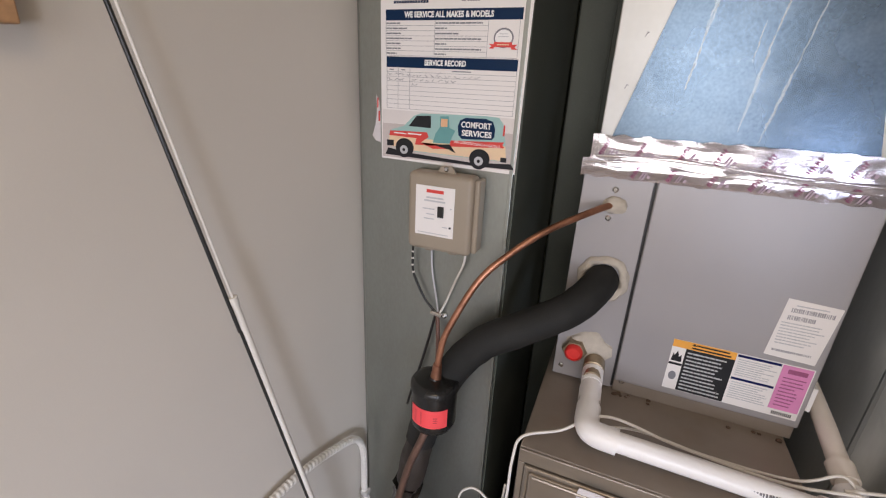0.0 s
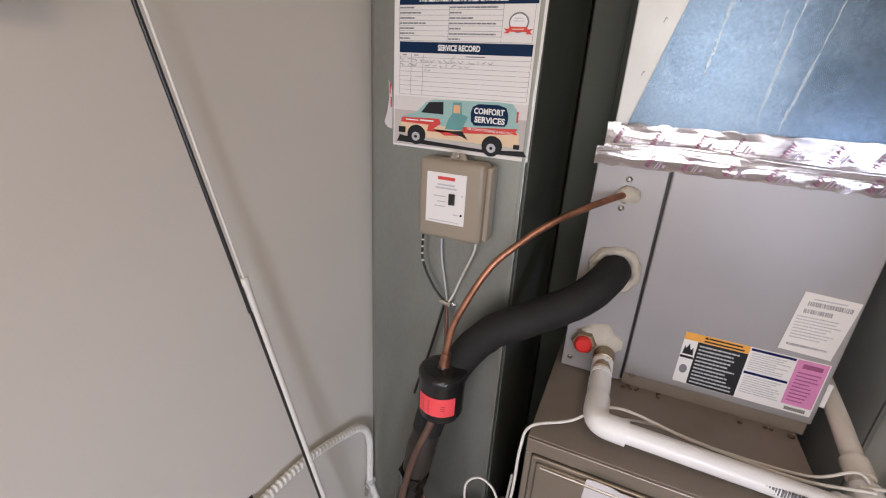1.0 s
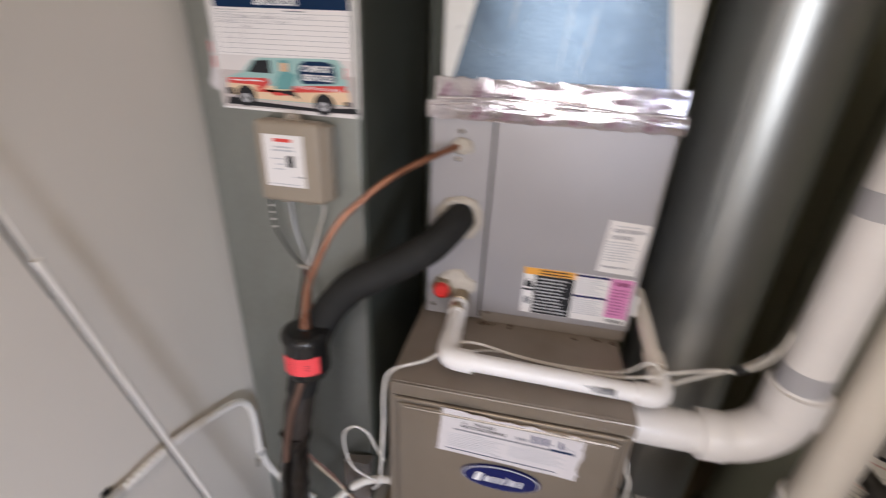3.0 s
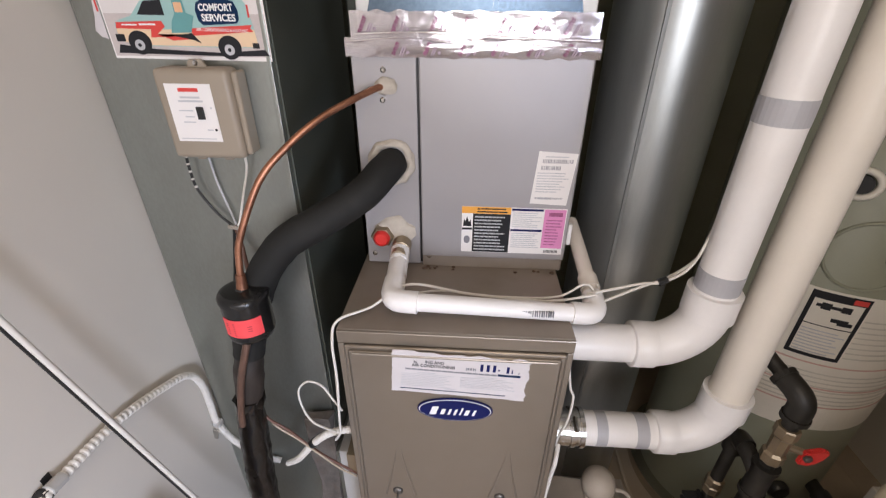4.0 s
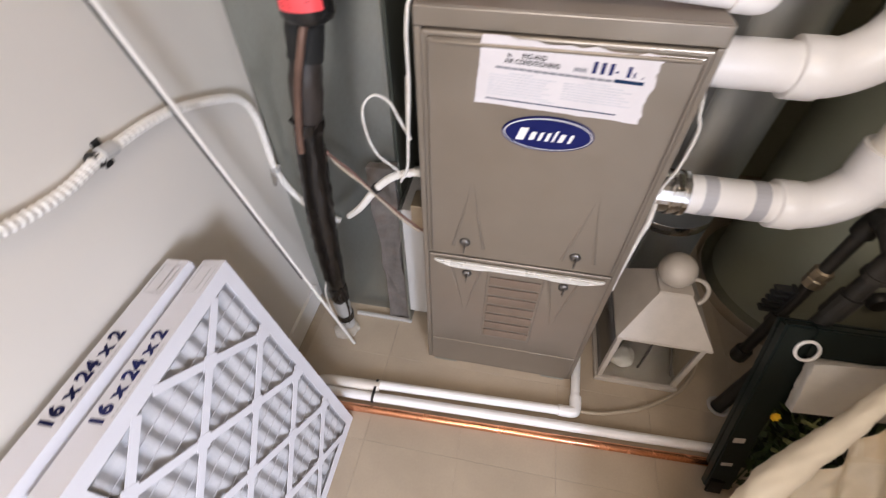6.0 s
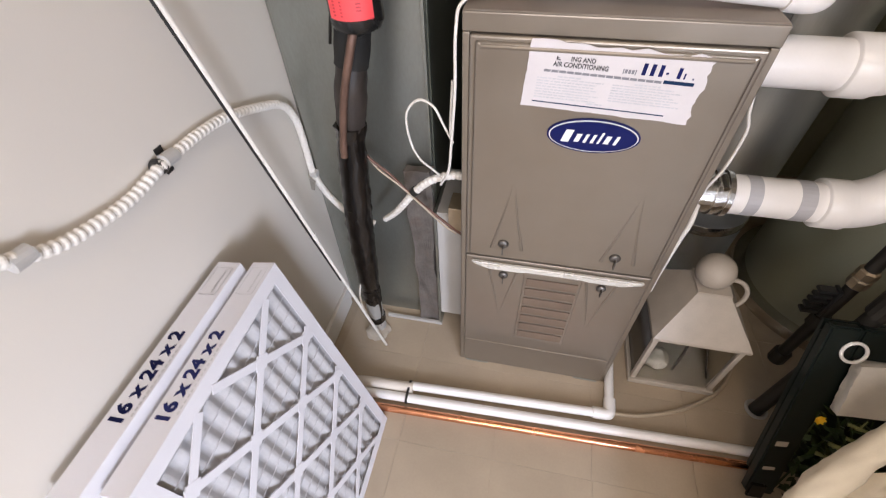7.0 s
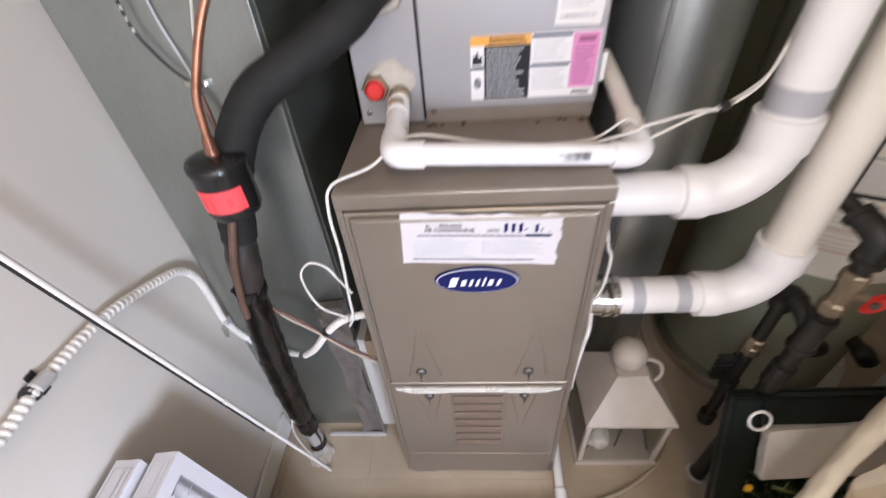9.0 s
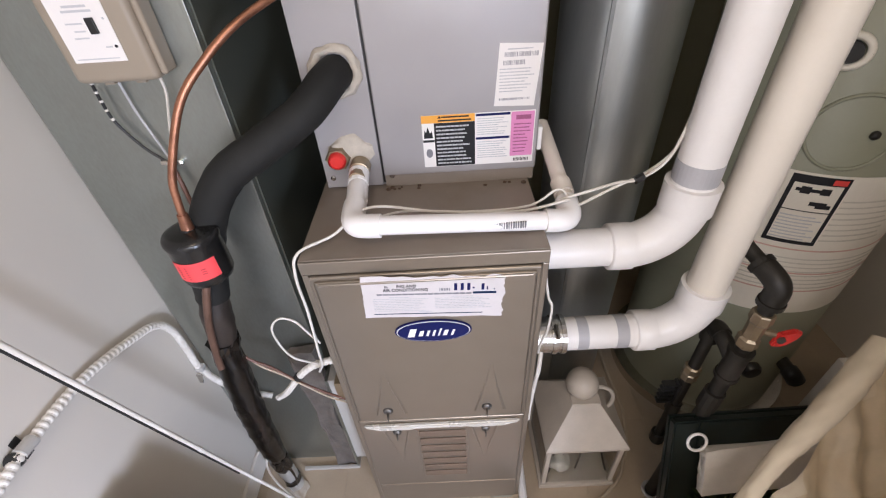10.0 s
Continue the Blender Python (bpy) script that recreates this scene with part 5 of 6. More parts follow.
under(part("second_drop", tube([(0.908, 0.112, 0.61), (0.908, 0.112, 0.10)], 0.0150, 16), IRON, smooth=True), gas)
under(part("union", lathe([(0.017, 0.430), (0.0215, 0.434), (0.0215, 0.456), (0.018, 0.460), (0.0215, 0.464), (0.0215, 0.484), (0.017, 0.488)], (0.908, 0.112, 0), "z", 8), BRASS, label="dull brass union"), gas)
under(part("union", tube([(0.908, 0.112, 0.27), (0.908, 0.112, 0.31)], 0.0205, 10), IRON), gas)
under(part("end_cap", lathe([(0.021, 0.086), (0.023, 0.092), (0.023, 0.128), (0.020, 0.132)], (0.908, 0.112, 0), "z", 12), IRON, label="iron end cap"), gas)
b = FOOT - TEE
under(part("drip_leg", tube([TEE - Vector((0, 0, 0.03)), FOOT], 0.0190, 18), IRON, smooth=True), gas)
under(part("leg_coupling", tube([TEE + b * 0.17, TEE + b * 0.19, TEE + b * 0.25, TEE + b * 0.27], 0.0245, 14), IRON), gas)
under(part("foot_ring", tube([FOOT + Vector((0.026 * math.cos(radians(q)), 0.026 * math.sin(radians(q)), 0.005)) for q in range(0, 361, 20)], 0.005, 8, cap=False), GREY_PANEL, label="pale ring at the pipe foot"), gas)
comb = thing("finned_clip", "black comb-shaped clip on the gas pipe", "clip", at=(0.89, 0.11, 0.36))
under(part("spine", box(0.884, 0.893, 0.098, 0.126, 0.318, 0.412, 0.002), BLACK_PLASTIC), comb)
for i in range(5):
    under(part("fin", box(0.846, 0.8835, 0.102, 0.122, 0.322 + 0.0195 * i, 0.331 + 0.0195 * i, 0.0015), BLACK_PLASTIC), comb)
dv = thing("drain_valve", "black drain cock at the foot of the heater", "valve", at=(1.31, 0.23, 0.29))
under(part("stub", tube([(1.31, 0.26, 0.29), (1.31, 0.205, 0.29)], 0.020, 14), IRON, smooth=True), dv)
under(part("knob", tube(spline([(1.31, 0.212, 0.29), (1.312, 0.196, 0.288), (1.325, 0.186, 0.270)], 5), 0.026, 14), BLACK_PLASTIC, smooth=True), dv)
dv = thing("heater_control", "round black gas control low on the heater", "gas control", at=(1.20, 0.22, 0.285))
under(part("dial", lathe([(0.030, 0.012), (0.030, -0.006), (0.024, -0.014), (0.012, -0.015)], (1.20, 0.222, 0.285), "y", 20), BLACK_PLASTIC, smooth=True), dv)

# ---- left wall: conduit, rod, wooden edge ----
cond = thing("flexible_conduit", "white ribbed flexible conduit clipped to the wall", "conduit", at=(-0.42, 0.0, 0.8))
way = spline([(-0.414, -0.78, 1.03), (-0.414, -0.60, 0.965), (-0.414, -0.515, 0.930), (-0.414, -0.447, 0.890), (-0.414, -0.39, 0.873), (-0.414, -0.318, 0.864), (-0.414, -0.23, 0.869), (-0.414, -0.10, 0.856), (-0.412, 0.03, 0.812), (-0.410, 0.092, 0.778), (-0.406, 0.116, 0.728), (-0.406, 0.120, 0.65), (-0.404, 0.118, 0.58), (-0.385, 0.128, 0.50), (-0.34, 0.138, 0.43), (-0.27, 0.14, 0.40)], 26)
way = even(way, 0.0028)
NR = len(way) - 1
under(part("ribbed_tube", tube(way, lambda t: 0.0084 + 0.0007 * (1 if round(t * NR) % 4 < 2 else -1) * (1 if t < 0.66 else 0.5), 12), WIRE_WHITE, smooth=False), cond)
for y, z in ((-0.232, 0.869), (-0.472, 0.903)):
    c = under(part("clip_band", tube([(-0.414, y - 0.013, z + 0.002), (-0.414, y + 0.013, z - 0.001)], 0.0112, 14), GREY_PANEL, label="metal pipe clip"), cond)
    if y < -0.4:
        continue
    under(part("clip_tab", box(-0.4295, -0.4275, y - 0.006, y + 0.010, z - 0.030, z + 0.016, 0.0008), BLACK_PLASTIC, label="black clip tab"), c)
    under(part("clip_screw", lathe([(0.011, 0.0), (0.012, 0.010), (0.010, 0.018), (0.005, 0.021)], (-0.4275, y - 0.020, z - 0.002), "x", 14), BLACK_PLASTIC, label="black screw knob", smooth=True), c)
under(part("clip_band", box(-0.413, -0.392, 0.108, 0.129, 0.570, 0.587, 0.004), GREY_PANEL), cond)
under(part("strap_end", prism([(-0.41, 0.572), (-0.395, 0.565), (-0.405, 0.535), (-0.413, 0.537)], 0.101, 0.104, "xz"), STEEL), cond)

rod = thing("blind_rod", "long thin white rod with a dark groove leaning on the wall", "rod", at=(-0.248, -0.005, 0))
R0, R1 = Vector((-0.248, -0.005, Z0 + 0.004)), Vector((-0.4215, -0.388, 2.15))
under(part("white_tube", tube([R0, R0 + (R1 - R0) * 0.28, R0 + (R1 - R0) * 0.62], 0.0044, 12), TRIM, smooth=True), rod)
under(part("upper_tube", tube([R0 + (R1 - R0) * 0.62, R1], 0.0018, 12), TRIM, smooth=True), rod)
off = Vector((-0.003, -0.0068, 0))
under(part("dark_groove", tube([R0 + off * 0.85 + (R1 - R0) * 0.2, R0 + off * 0.85 + (R1 - R0) * 0.6], 0.0022, 12), BLACK_PLASTIC, label="black groove strip"), rod)
under(part("dark_groove", tube([R0 + off + (R1 - R0) * 0.6, R1 + off], 0.0025, 12), BLACK_PLASTIC, label="black groove strip"), rod)
for t in (0.28, 0.62):
    q = R0 + (R1 - R0) * t
    under(part("joint", tube([q, q + (R1 - R0) * 0.005], 0.0058, 12), TRIM), rod)
under(part("cord", tube(spline([(-0.258, -0.012, 0.065), (-0.288, -0.004, 0.14), (-0.305, 0.012, 0.22), (-0.292, 0.028, 0.285)], 8), 0.003, 6), WIRE_WHITE), rod)

shelf = thing("wooden_bracket", "pale pine shelf end fixed to the wall", "shelf", at=(-0.43, -0.45, 1.645))
under(part("board", box(-0.43, -0.405, -0.72, -0.370, 1.641, 1.83, 0.002), WOOD), shelf)

# ---- filters ----
A, B0 = Vector((-0.309, 0, 0.652)), Vector((-0.176, 0, Z0))
lean = math.atan2(B0.x - A.x, A.z - B0.z)
FH, FL, FT = 0.682, 0.400, 0.0470


def air_filter(x, label):
    f = thing("air_filter", label, "air filter", "spare air filters", at=(0, 0, 0))
    y0, y1 = 0.0, FL
    E = 0.028
    for nm, bmx in (("frame_top", box(-FT, 0, y0, y1, FH - 0.004, FH)), ("frame_bottom", box(-FT, 0, y0, y1, 0, 0.004)),
                    ("frame_side", box(-FT, 0, y0, y0 + 0.004, 0.0041, FH - 0.0041)), ("frame_side", box(-FT, 0, y1 - 0.004, y1, 0.0041, FH - 0.0041))):
        under(part(nm, bmx, CARDBOARD), f)
    # face lattice
    b = bmesh.new()
    for yy0, yy1, z0, z1 in ((y0, y1, FH - E, FH), (y0, y1, 0, E), (y0, y0 + E, E, FH - E), (y1 - E, y1, E, FH - E)):
        box(0.0002, 0.0016, yy0, yy1, z0, z1, bm=b)
    NY, NZ, SY, SZ = 0.249, 0.586, 0.105, 0.082  # one crossing, and the steps from it to the next

    def strip(p, q, wd, lift):
        d = Vector((0, q[0] - p[0], q[1] - p[1]))
        nrm = Vector((0, -d.z, d.y)).normalized() * wd
        vs = []
        for xx in (0.0004 + lift, 0.0019 + lift):
            for s, t in ((p, 1), (q, 1), (q, -1), (p, -1)):
                vs.append(b.verts.new(Vector((xx, s[0], s[1])) + nrm * t))
        for fc in ((0, 1, 2, 3), (7, 6, 5, 4), (0, 4, 5, 1), (1, 5, 6, 2), (2, 6, 7, 3), (3, 7, 4, 0)):
            b.faces.new([vs[i] for i in fc])

    ya, yb, za, zb = E, FL - E, E, FH - E
    for k in range(-10, 6):
        for sgn in (1, -1):
            slope, z0 = sgn * SZ / SY, NZ + k * 2 * SZ
            lo, hi = max(ya, min(NY + (za - z0) / slope, NY + (zb - z0) / slope)), min(yb, max(NY + (za - z0) / slope, NY + (zb - z0) / slope))
            if hi - lo > 0.015:
                strip((lo, z0 + slope * (lo - NY)), (hi, z0 + slope * (hi - NY)), 0.0080, 0.0 if sgn > 0 else 0.0004)
    # rounded webs where the strips cross
    for m in range(-3, 3):
        for k in range(-10, 6):
            yy, zz = NY + m * SY, NZ + (2 * k + m % 2) * SZ
            if ya - 0.01 <= yy <= yb + 0.01 and za - 0.01 <= zz <= zb + 0.01:
                ring = [(yy + 0.0200 * math.cos(a) * (0.78 if q % 3 else 1.0), zz + 0.0165 * math.sin(a) * (0.78 if q % 3 else 1.0)) for q, a in enumerate([math.pi / 6 * n for n in range(12)])]
                lo, hi = [b.verts.new((0.0006, *c)) for c in ring], [b.verts.new((0.0025, *c)) for c in ring]
                b.faces.new(lo[::-1])
                b.faces.new(hi)
                for n in range(12):
                    b.faces.new((lo[n], lo[(n + 1) % 12], hi[(n + 1) % 12], hi[n]))
    under(part("face_lattice", b, CARDBOARD, label="punched white card lattice"), f)
    # pleated media
    b, n, prev = bmesh.new(), 11, None
    for i in range(n * 6 + 1):
        yy = 0.005 + (FL - 0.010) * i / (n * 6)
        xx = -0.0085 + 0.0042 * math.cos(2 * math.pi * i / 6)
        row = [b.verts.new((xx + 0.0012 * noise.noise(Vector((i, s * 1.3, 0))), yy, 0.006 + (FH - 0.012) * s / 12)) for s in range(13)]
        if prev:
            for s in range(12):
                b.faces.new((prev[s], prev[s + 1], row[s + 1], row[s]))
        prev = row
    under(part("pleated_media", b, PLEAT, label="white pleated filter cloth", smooth=True), f)
    for s in range(1, 20):
        zz = FH * s / 20
        under(part("media_wire", box(-0.0035, -0.0028, 0.006, FL - 0.006, zz - 0.0005, zz + 0.0005), INK_LIGHT), f)
    return f


f1 = air_filter(0, "white cardboard-framed pleated air filter leaning on the wall")
M1 = Matrix.Translation((B0.x, -0.238 - FL, B0.z)) @ Matrix.Rotation(-lean, 4, "Y")
for i, m in enumerate((M1, Matrix.Translation((-0.272, -0.255 - FL, Z0)) @ Matrix.Rotation(-radians(8), 4, "Y"))):
    if i == 0:
        f1.matrix_basis = m
        f = f1
    else:
        f = copy_thing(f1, m)
    bpy.context.view_layer.update()
    top = Matrix.Translation((-FT / 2, FL * 0.43, FH + 0.0006)) @ Matrix.Rotation(radians(90), 4, "Z")
    t = writing("size_lettering", "16 x 24 x 2", 0.034, top, BLUE_INK, f, 0.150, 0.0014)
    b = bmesh.new()
    for yy0, yy1 in ((0.325, 0.3256), (0.386, 0.3866)):
        box(-FT * 0.86, -FT * 0.14, yy0, yy1, FH + 0.0002, FH + 0.0007, bm=b)
    for xx in (-FT * 0.86, -FT * 0.14):
        box(xx, xx + 0.0006, 0.325, 0.387, FH + 0.0002, FH + 0.0007, bm=b)
    for k in range(14):
        box(-FT * 0.40, -FT * 0.33, 0.331 + 0.0036 * k, 0.3334 + 0.0036 * k, FH + 0.0002, FH + 0.0005, bm=b)
        box(-FT * 0.12, -FT * 0.06, 0.11 + 0.0085 * k, 0.1155 + 0.0085 * k, FH + 0.0002, FH + 0.0005, bm=b)
    q = part("print_frame", b, INK_LIGHT)
    q.parent = f

# ---- floor pipes ----
fp = thing("drain_pipe", "white plastic drain pipe lying on the floor", "pipe", "floor pipes", at=(0.1, -0.13, 0))
under(part("side_run", tube([(0.470, 0.42, 0.012), (0.462, 0.09, 0.002), (0.455, -0.085, 0.0005)], 0.0132, 16), PVC, smooth=True), fp)
under(part("elbow", tube(spline([(0.457, -0.062, 0.001), (0.455, -0.098, 0.001), (0.447, -0.109, 0.001), (0.408, -0.1105, 0.001)], 6), 0.0168, 16), PVC, smooth=True), fp)
under(part("long_run", tube([(0.42, -0.110, 0.0000), (-0.13, -0.134, 0.0000)], 0.0135, 16), PVC, smooth=True), fp)
under(part("far_elbow", tube(spline([(-0.12, -0.140, 0.0010), (-0.28, -0.148, 0.0010), (-0.305, -0.165, 0.0010), (-0.30, -0.19, 0.0010)], 6), 0.0165, 16), PVC_BEIGE, smooth=True), fp)
fp = thing("drain_pipe", "longer white plastic pipe lying along the floor", "pipe", "floor pipes", at=(0.3, -0.18, 0))
under(part("run", tube([(-0.40, -0.182, -0.0015), (0.86, -0.138, -0.0015)], 0.0138, 16), PVC, smooth=True), fp)
fp = thing("copper_floor_pipe", "copper pipe lying along the tiled floor", "pipe", "floor pipes", at=(0.3, -0.21, 0))
under(part("run", tube([(-0.40, -0.219, -0.0045), (0.88, -0.174, -0.0045)], 0.0112, 16), COPPER_BRIGHT, smooth=True), fp)
tie = thing("pipe_tie", "black strap tying the two floor pipes together", "strap", at=(-0.13, -0.155, 0.02))
b = bmesh.new()
for y in (-0.134, -0.1735):
    tube([(-0.134, y, -0.0005), (-0.127, y, -0.0005)], 0.0160, 16, b)
box(-0.134, -0.127, -0.175, -0.135, 0.0140, 0.0158, bm=b)
under(part("strap", b, BLACK_PLASTIC), tie)
hose = thing("clear_hose", "thin translucent hose curving over the floor", "hose", at=(0.8, 0.2, 0))
under(part("tube", tube(spline([(0.46, -0.10, Z0 + 0.008), (0.55, -0.09, Z0 + 0.008), (0.68, -0.04, Z0 + 0.008), (0.80, 0.06, Z0 + 0.008), (0.87, 0.25, Z0 + 0.008), (0.86, 0.45, 0.01), (0.86, 0.62, 0.05), (0.85, 0.68, 0.3)], 10), 0.0055, 10), HOSE, smooth=True), hose)
# ---- between duct and furnace ----
fs = thing("filter_slot_cover", "pale sheet-metal filter slot cover beside the furnace", "cover", at=(-0.04, 0.12, 0))
under(part("cover", box(-0.084, -0.016, 0.112, 0.30, 0.055, 0.50, 0.002), GREY_PANEL), fs)
under(part("edge", box(-0.092, -0.0845, 0.110, 0.30, Z0, 0.50, 0.001), GALV), fs)
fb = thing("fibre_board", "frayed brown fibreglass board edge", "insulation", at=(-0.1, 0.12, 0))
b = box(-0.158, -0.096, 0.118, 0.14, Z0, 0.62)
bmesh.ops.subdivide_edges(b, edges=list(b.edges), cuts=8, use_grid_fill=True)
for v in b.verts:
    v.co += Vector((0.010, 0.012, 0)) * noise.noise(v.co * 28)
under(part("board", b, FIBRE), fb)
fl = thing("floor_flange", "pale metal strip on the floor under the duct", "trim strip", at=(-0.2, 0.1, 0))
under(part("strip", box(-0.275, -0.083, 0.106, 0.117, Z0, Z0 + 0.012, 0.002), GREY_PANEL), fl)
jb = thing("junction_box", "small brass-coloured electrical box on the furnace side", "junction box", at=(-0.02, 0.06, 0.5))
under(part("box", box(-0.040, -0.001, 0.05, 0.11, 0.505, 0.575, 0.002), BRASS), jb)
wc = thing("flexible_conduit", "short white conduit tied beside the furnace", "conduit", at=(-0.1, 0.06, 0.55))
way = spline([(-0.002, 0.05, 0.672), (-0.03, 0.05, 0.672), (-0.077, 0.05, 0.652), (-0.118, 0.05, 0.612), (-0.165, 0.055, 0.545), (-0.21, 0.075, 0.49)], 16)
way = even(way, 0.0028)
NQ = len(way) - 1
under(part("ribbed_tube", tube(way, lambda t: (0.0088 - 0.003 * max(0.0, t - 0.5)) + (0.0006 if round(t * NQ) % 4 < 2 else -0.0006), 12), WIRE_WHITE), wc)
under(part("tie", tube([(-0.112, 0.05, 0.620), (-0.120, 0.05, 0.611)], 0.0115, 12), BLACK_PLASTIC, label="black cable tie"), wc)


def cable(name, label, pts, r, material, cat="cable", group="loose wires"):
    c = thing(name, label, cat, group, at=pts[-1])
    under(part("sheath", tube(spline(pts, 10), r, 8), material, smooth=True), c)
    return c


cable("thermostat_wire", "thin white wire over the furnace edge", [(0.49, 0.08, 1.068), (0.40, 0.085, 1.045), (0.25, 0.08, 1.058), (0.13, 0.075, 1.078), (0.06, 0.05, 1.040), (0.0, 0.02, 1.027), (-0.010, 0.0, 0.99), (-0.012, 0.0, 0.89), (-0.020, 0.0, 0.78), (-0.028, 0.01, 0.715), (-0.05, 0.03, 0.66)], 0.0028, WIRE_WHITE)
cable("thermostat_wire", "thin white wire across the furnace top", [(0.085, 0.08, 1.032), (0.18, 0.10, 1.048), (0.30, 0.10, 1.04), (0.42, 0.10, 1.045), (0.475, 0.105, 1.075), (0.50, 0.09, 1.05)], 0.0024, WIRE_WHITE)
cable("thermostat_wire", "thin white wire looped beside the furnace", [(-0.020, 0.02, 0.90), (-0.025, 0.02, 0.80), (-0.020, 0.02, 0.775), (-0.038, 0.02, 0.812), (-0.056, 0.02, 0.848), (-0.085, 0.02, 0.858), (-0.109, 0.02, 0.827), (-0.106, 0.02, 0.770), (-0.090, 0.02, 0.730), (-0.066, 0.03, 0.698), (-0.05, 0.045, 0.668)], 0.0024, WIRE_WHITE)
cable("thermostat_wire", "white wire pair to the vent pipe", [(0.475, 0.09, 1.062), (0.52, 0.09, 1.075), (0.58, 0.10, 1.085), (0.619, 0.103, 1.088), (0.66, 0.10, 1.13), (0.70, 0.14, 1.20), (0.72, 0.17, 1.26)], 0.0028, WIRE_WHITE)
cable("thermostat_wire", "white wire pair to the vent pipe", [(0.478, 0.07, 1.045), (0.53, 0.09, 1.058), (0.58, 0.10, 1.078), (0.619, 0.108, 1.090), (0.67, 0.13, 1.11), (0.72, 0.17, 1.13)], 0.0028, WIRE_WHITE)
kn = thing("wire_tie", "small black tie on the white wires", "cable tie", at=(0.62, 0.105, 1.09))
under(part("band", tube([(0.610, 0.102, 1.086), (0.626, 0.106, 1.092)], 0.0075, 8), BLACK_PLASTIC), kn)
cable("thermostat_wire", "white wires down the furnace side", [(0.450, 0.03, 0.93), (0.458, 0.02, 0.88), (0.468, 0.02, 0.85), (0.466, 0.02, 0.78), (0.458, 0.03, 0.72), (0.462, 0.05, 0.66)], 0.0028, WIRE_WHITE)
cable("thermostat_wire", "white wire below the coupling", [(0.468, 0.05, 0.665), (0.459, 0.02, 0.640), (0.455, 0.02, 0.59), (0.450, 0.02, 0.48), (0.450, 0.02, 0.42)], 0.0055, WIRE_WHITE)
cable("control_wire", "grey cable between refrigerant line and furnace", [(-0.23, 0.06, 0.735), (-0.215, 0.05, 0.698), (-0.169, 0.05, 0.655), (-0.119, 0.045, 0.602), (-0.07, 0.045, 0.555), (-0.028, 0.05, 0.512), (0.0, 0.05, 0.49)], 0.0034, WIRE_BROWN)
cable("control_wire", "pale cable between refrigerant line and furnace", [(-0.235, 0.06, 0.722), (-0.20, 0.05, 0.672), (-0.15, 0.045, 0.632), (-0.10, 0.04, 0.585), (-0.055, 0.04, 0.535), (-0.02, 0.045, 0.50)], 0.0024, HOSE)

# ---- lantern ----
la = thing("lantern", "white metal lantern with glass sides and a ball top", "lantern", at=(0.64, 0.13, 0))
LX0, LX1, LY0, LY1, LZ = 0.522, 0.750, 0.020, 0.248, 0.226
under(part("base_plate", box(LX0 - 0.006, LX1 + 0.006, LY0 - 0.006, LY1 + 0.006, Z0, 0.004, 0.003), LANTERN), la)
for x in (LX0, LX1 - 0.014):
    for y in (LY0, LY1 - 0.014):
        under(part("post", box(x, x + 0.014, y, y + 0.014, 0.0045, LZ, 0.002), LANTERN), la)
for y in (LY0 + 0.005, LY1 - 0.007):
    under(part("pane", box(LX0 + 0.015, LX1 - 0.015, y, y + 0.002, 0.005, LZ - 0.002), GLASS), la)
for x, gm in ((LX0 + 0.005, DARK_GLASS), (LX1 - 0.007, GLASS)):
    under(part("pane", box(x, x + 0.002, LY0 + 0.015, LY1 - 0.015, 0.005, LZ - 0.002), gm), la)
b = bmesh.new()
rings = []
for s, z in ((1.06, LZ), (1.06, LZ + 0.010), (0.36, LZ + 0.120), (0.36, LZ + 0.128)):
    cx, cy, hw = (LX0 + LX1) / 2, (LY0 + LY1) / 2, s * (LX1 - LX0) / 2
    rings.append([b.verts.new((cx + hw * i, cy + hw * j, z)) for i, j in ((-1, -1), (1, -1), (1, 1), (-1, 1))])
for p, q in zip(rings, rings[1:]):
    for s in range(4):
        b.faces.new((p[s], p[(s + 1) % 4], q[(s + 1) % 4], q[s]))
b.faces.new(rings[0][::-1])
b.faces.new(rings[-1])
under(part("roof", b, LANTERN), la)
under(part("ball", lathe([(0.02, 0.0)] + [(0.046 * math.sin(radians(a)), 0.046 - 0.046 * math.cos(radians(a))) for a in range(20, 180, 16)], ((LX0 + LX1) / 2 - 0.008, (LY0 + LY1) / 2, LZ + 0.124), "z", 28), LANTERN, smooth=True), la)
hx, hy, hz = (LX0 + LX1) / 2 + 0.045, (LY0 + LY1) / 2 - 0.01, LZ + 0.10
under(part("handle", tube([(hx + 0.045 * math.cos(radians(a)), hy + 0.01 * math.sin(radians(a)), hz + 0.045 * math.sin(radians(a))) for a in range(-60, 240, 15)], 0.006, 8), LANTERN, smooth=True), la)
cd = thing("candle", "pale crumpled candle wrap inside the lantern", "candle", at=(0.60, 0.1, 0.014))
under(part("wax", lump((0.585, 0.075, 0.05), 0.035, 0.035, 0.035, 12), FOAM, smooth=True), cd)
lw = thing("wire_coil", "thin wire coil inside the lantern", "wire", at=(0.66, 0.12, 0.014))
under(part("loop", tube(spline([(0.55, 0.05, 0.02), (0.60, 0.12, 0.16), (0.66, 0.10, 0.12), (0.64, 0.06, 0.02), (0.70, 0.14, 0.15), (0.735, 0.05, 0.02)], 8), 0.003, 6), DARK_STEEL), lw)

# ---- bin, foam, plant, cloth ----
TL, TR, BL, BR = Vector((0.816, -0.019, 0.434)), Vector((1.37, -0.008, 0.434)), Vector((0.781, -0.250, Z0)), Vector((1.35, -0.240, Z0))
NRM = (TR - TL).cross(BL - TL).normalized()
NRM = NRM if NRM.z > 0 else -NRM


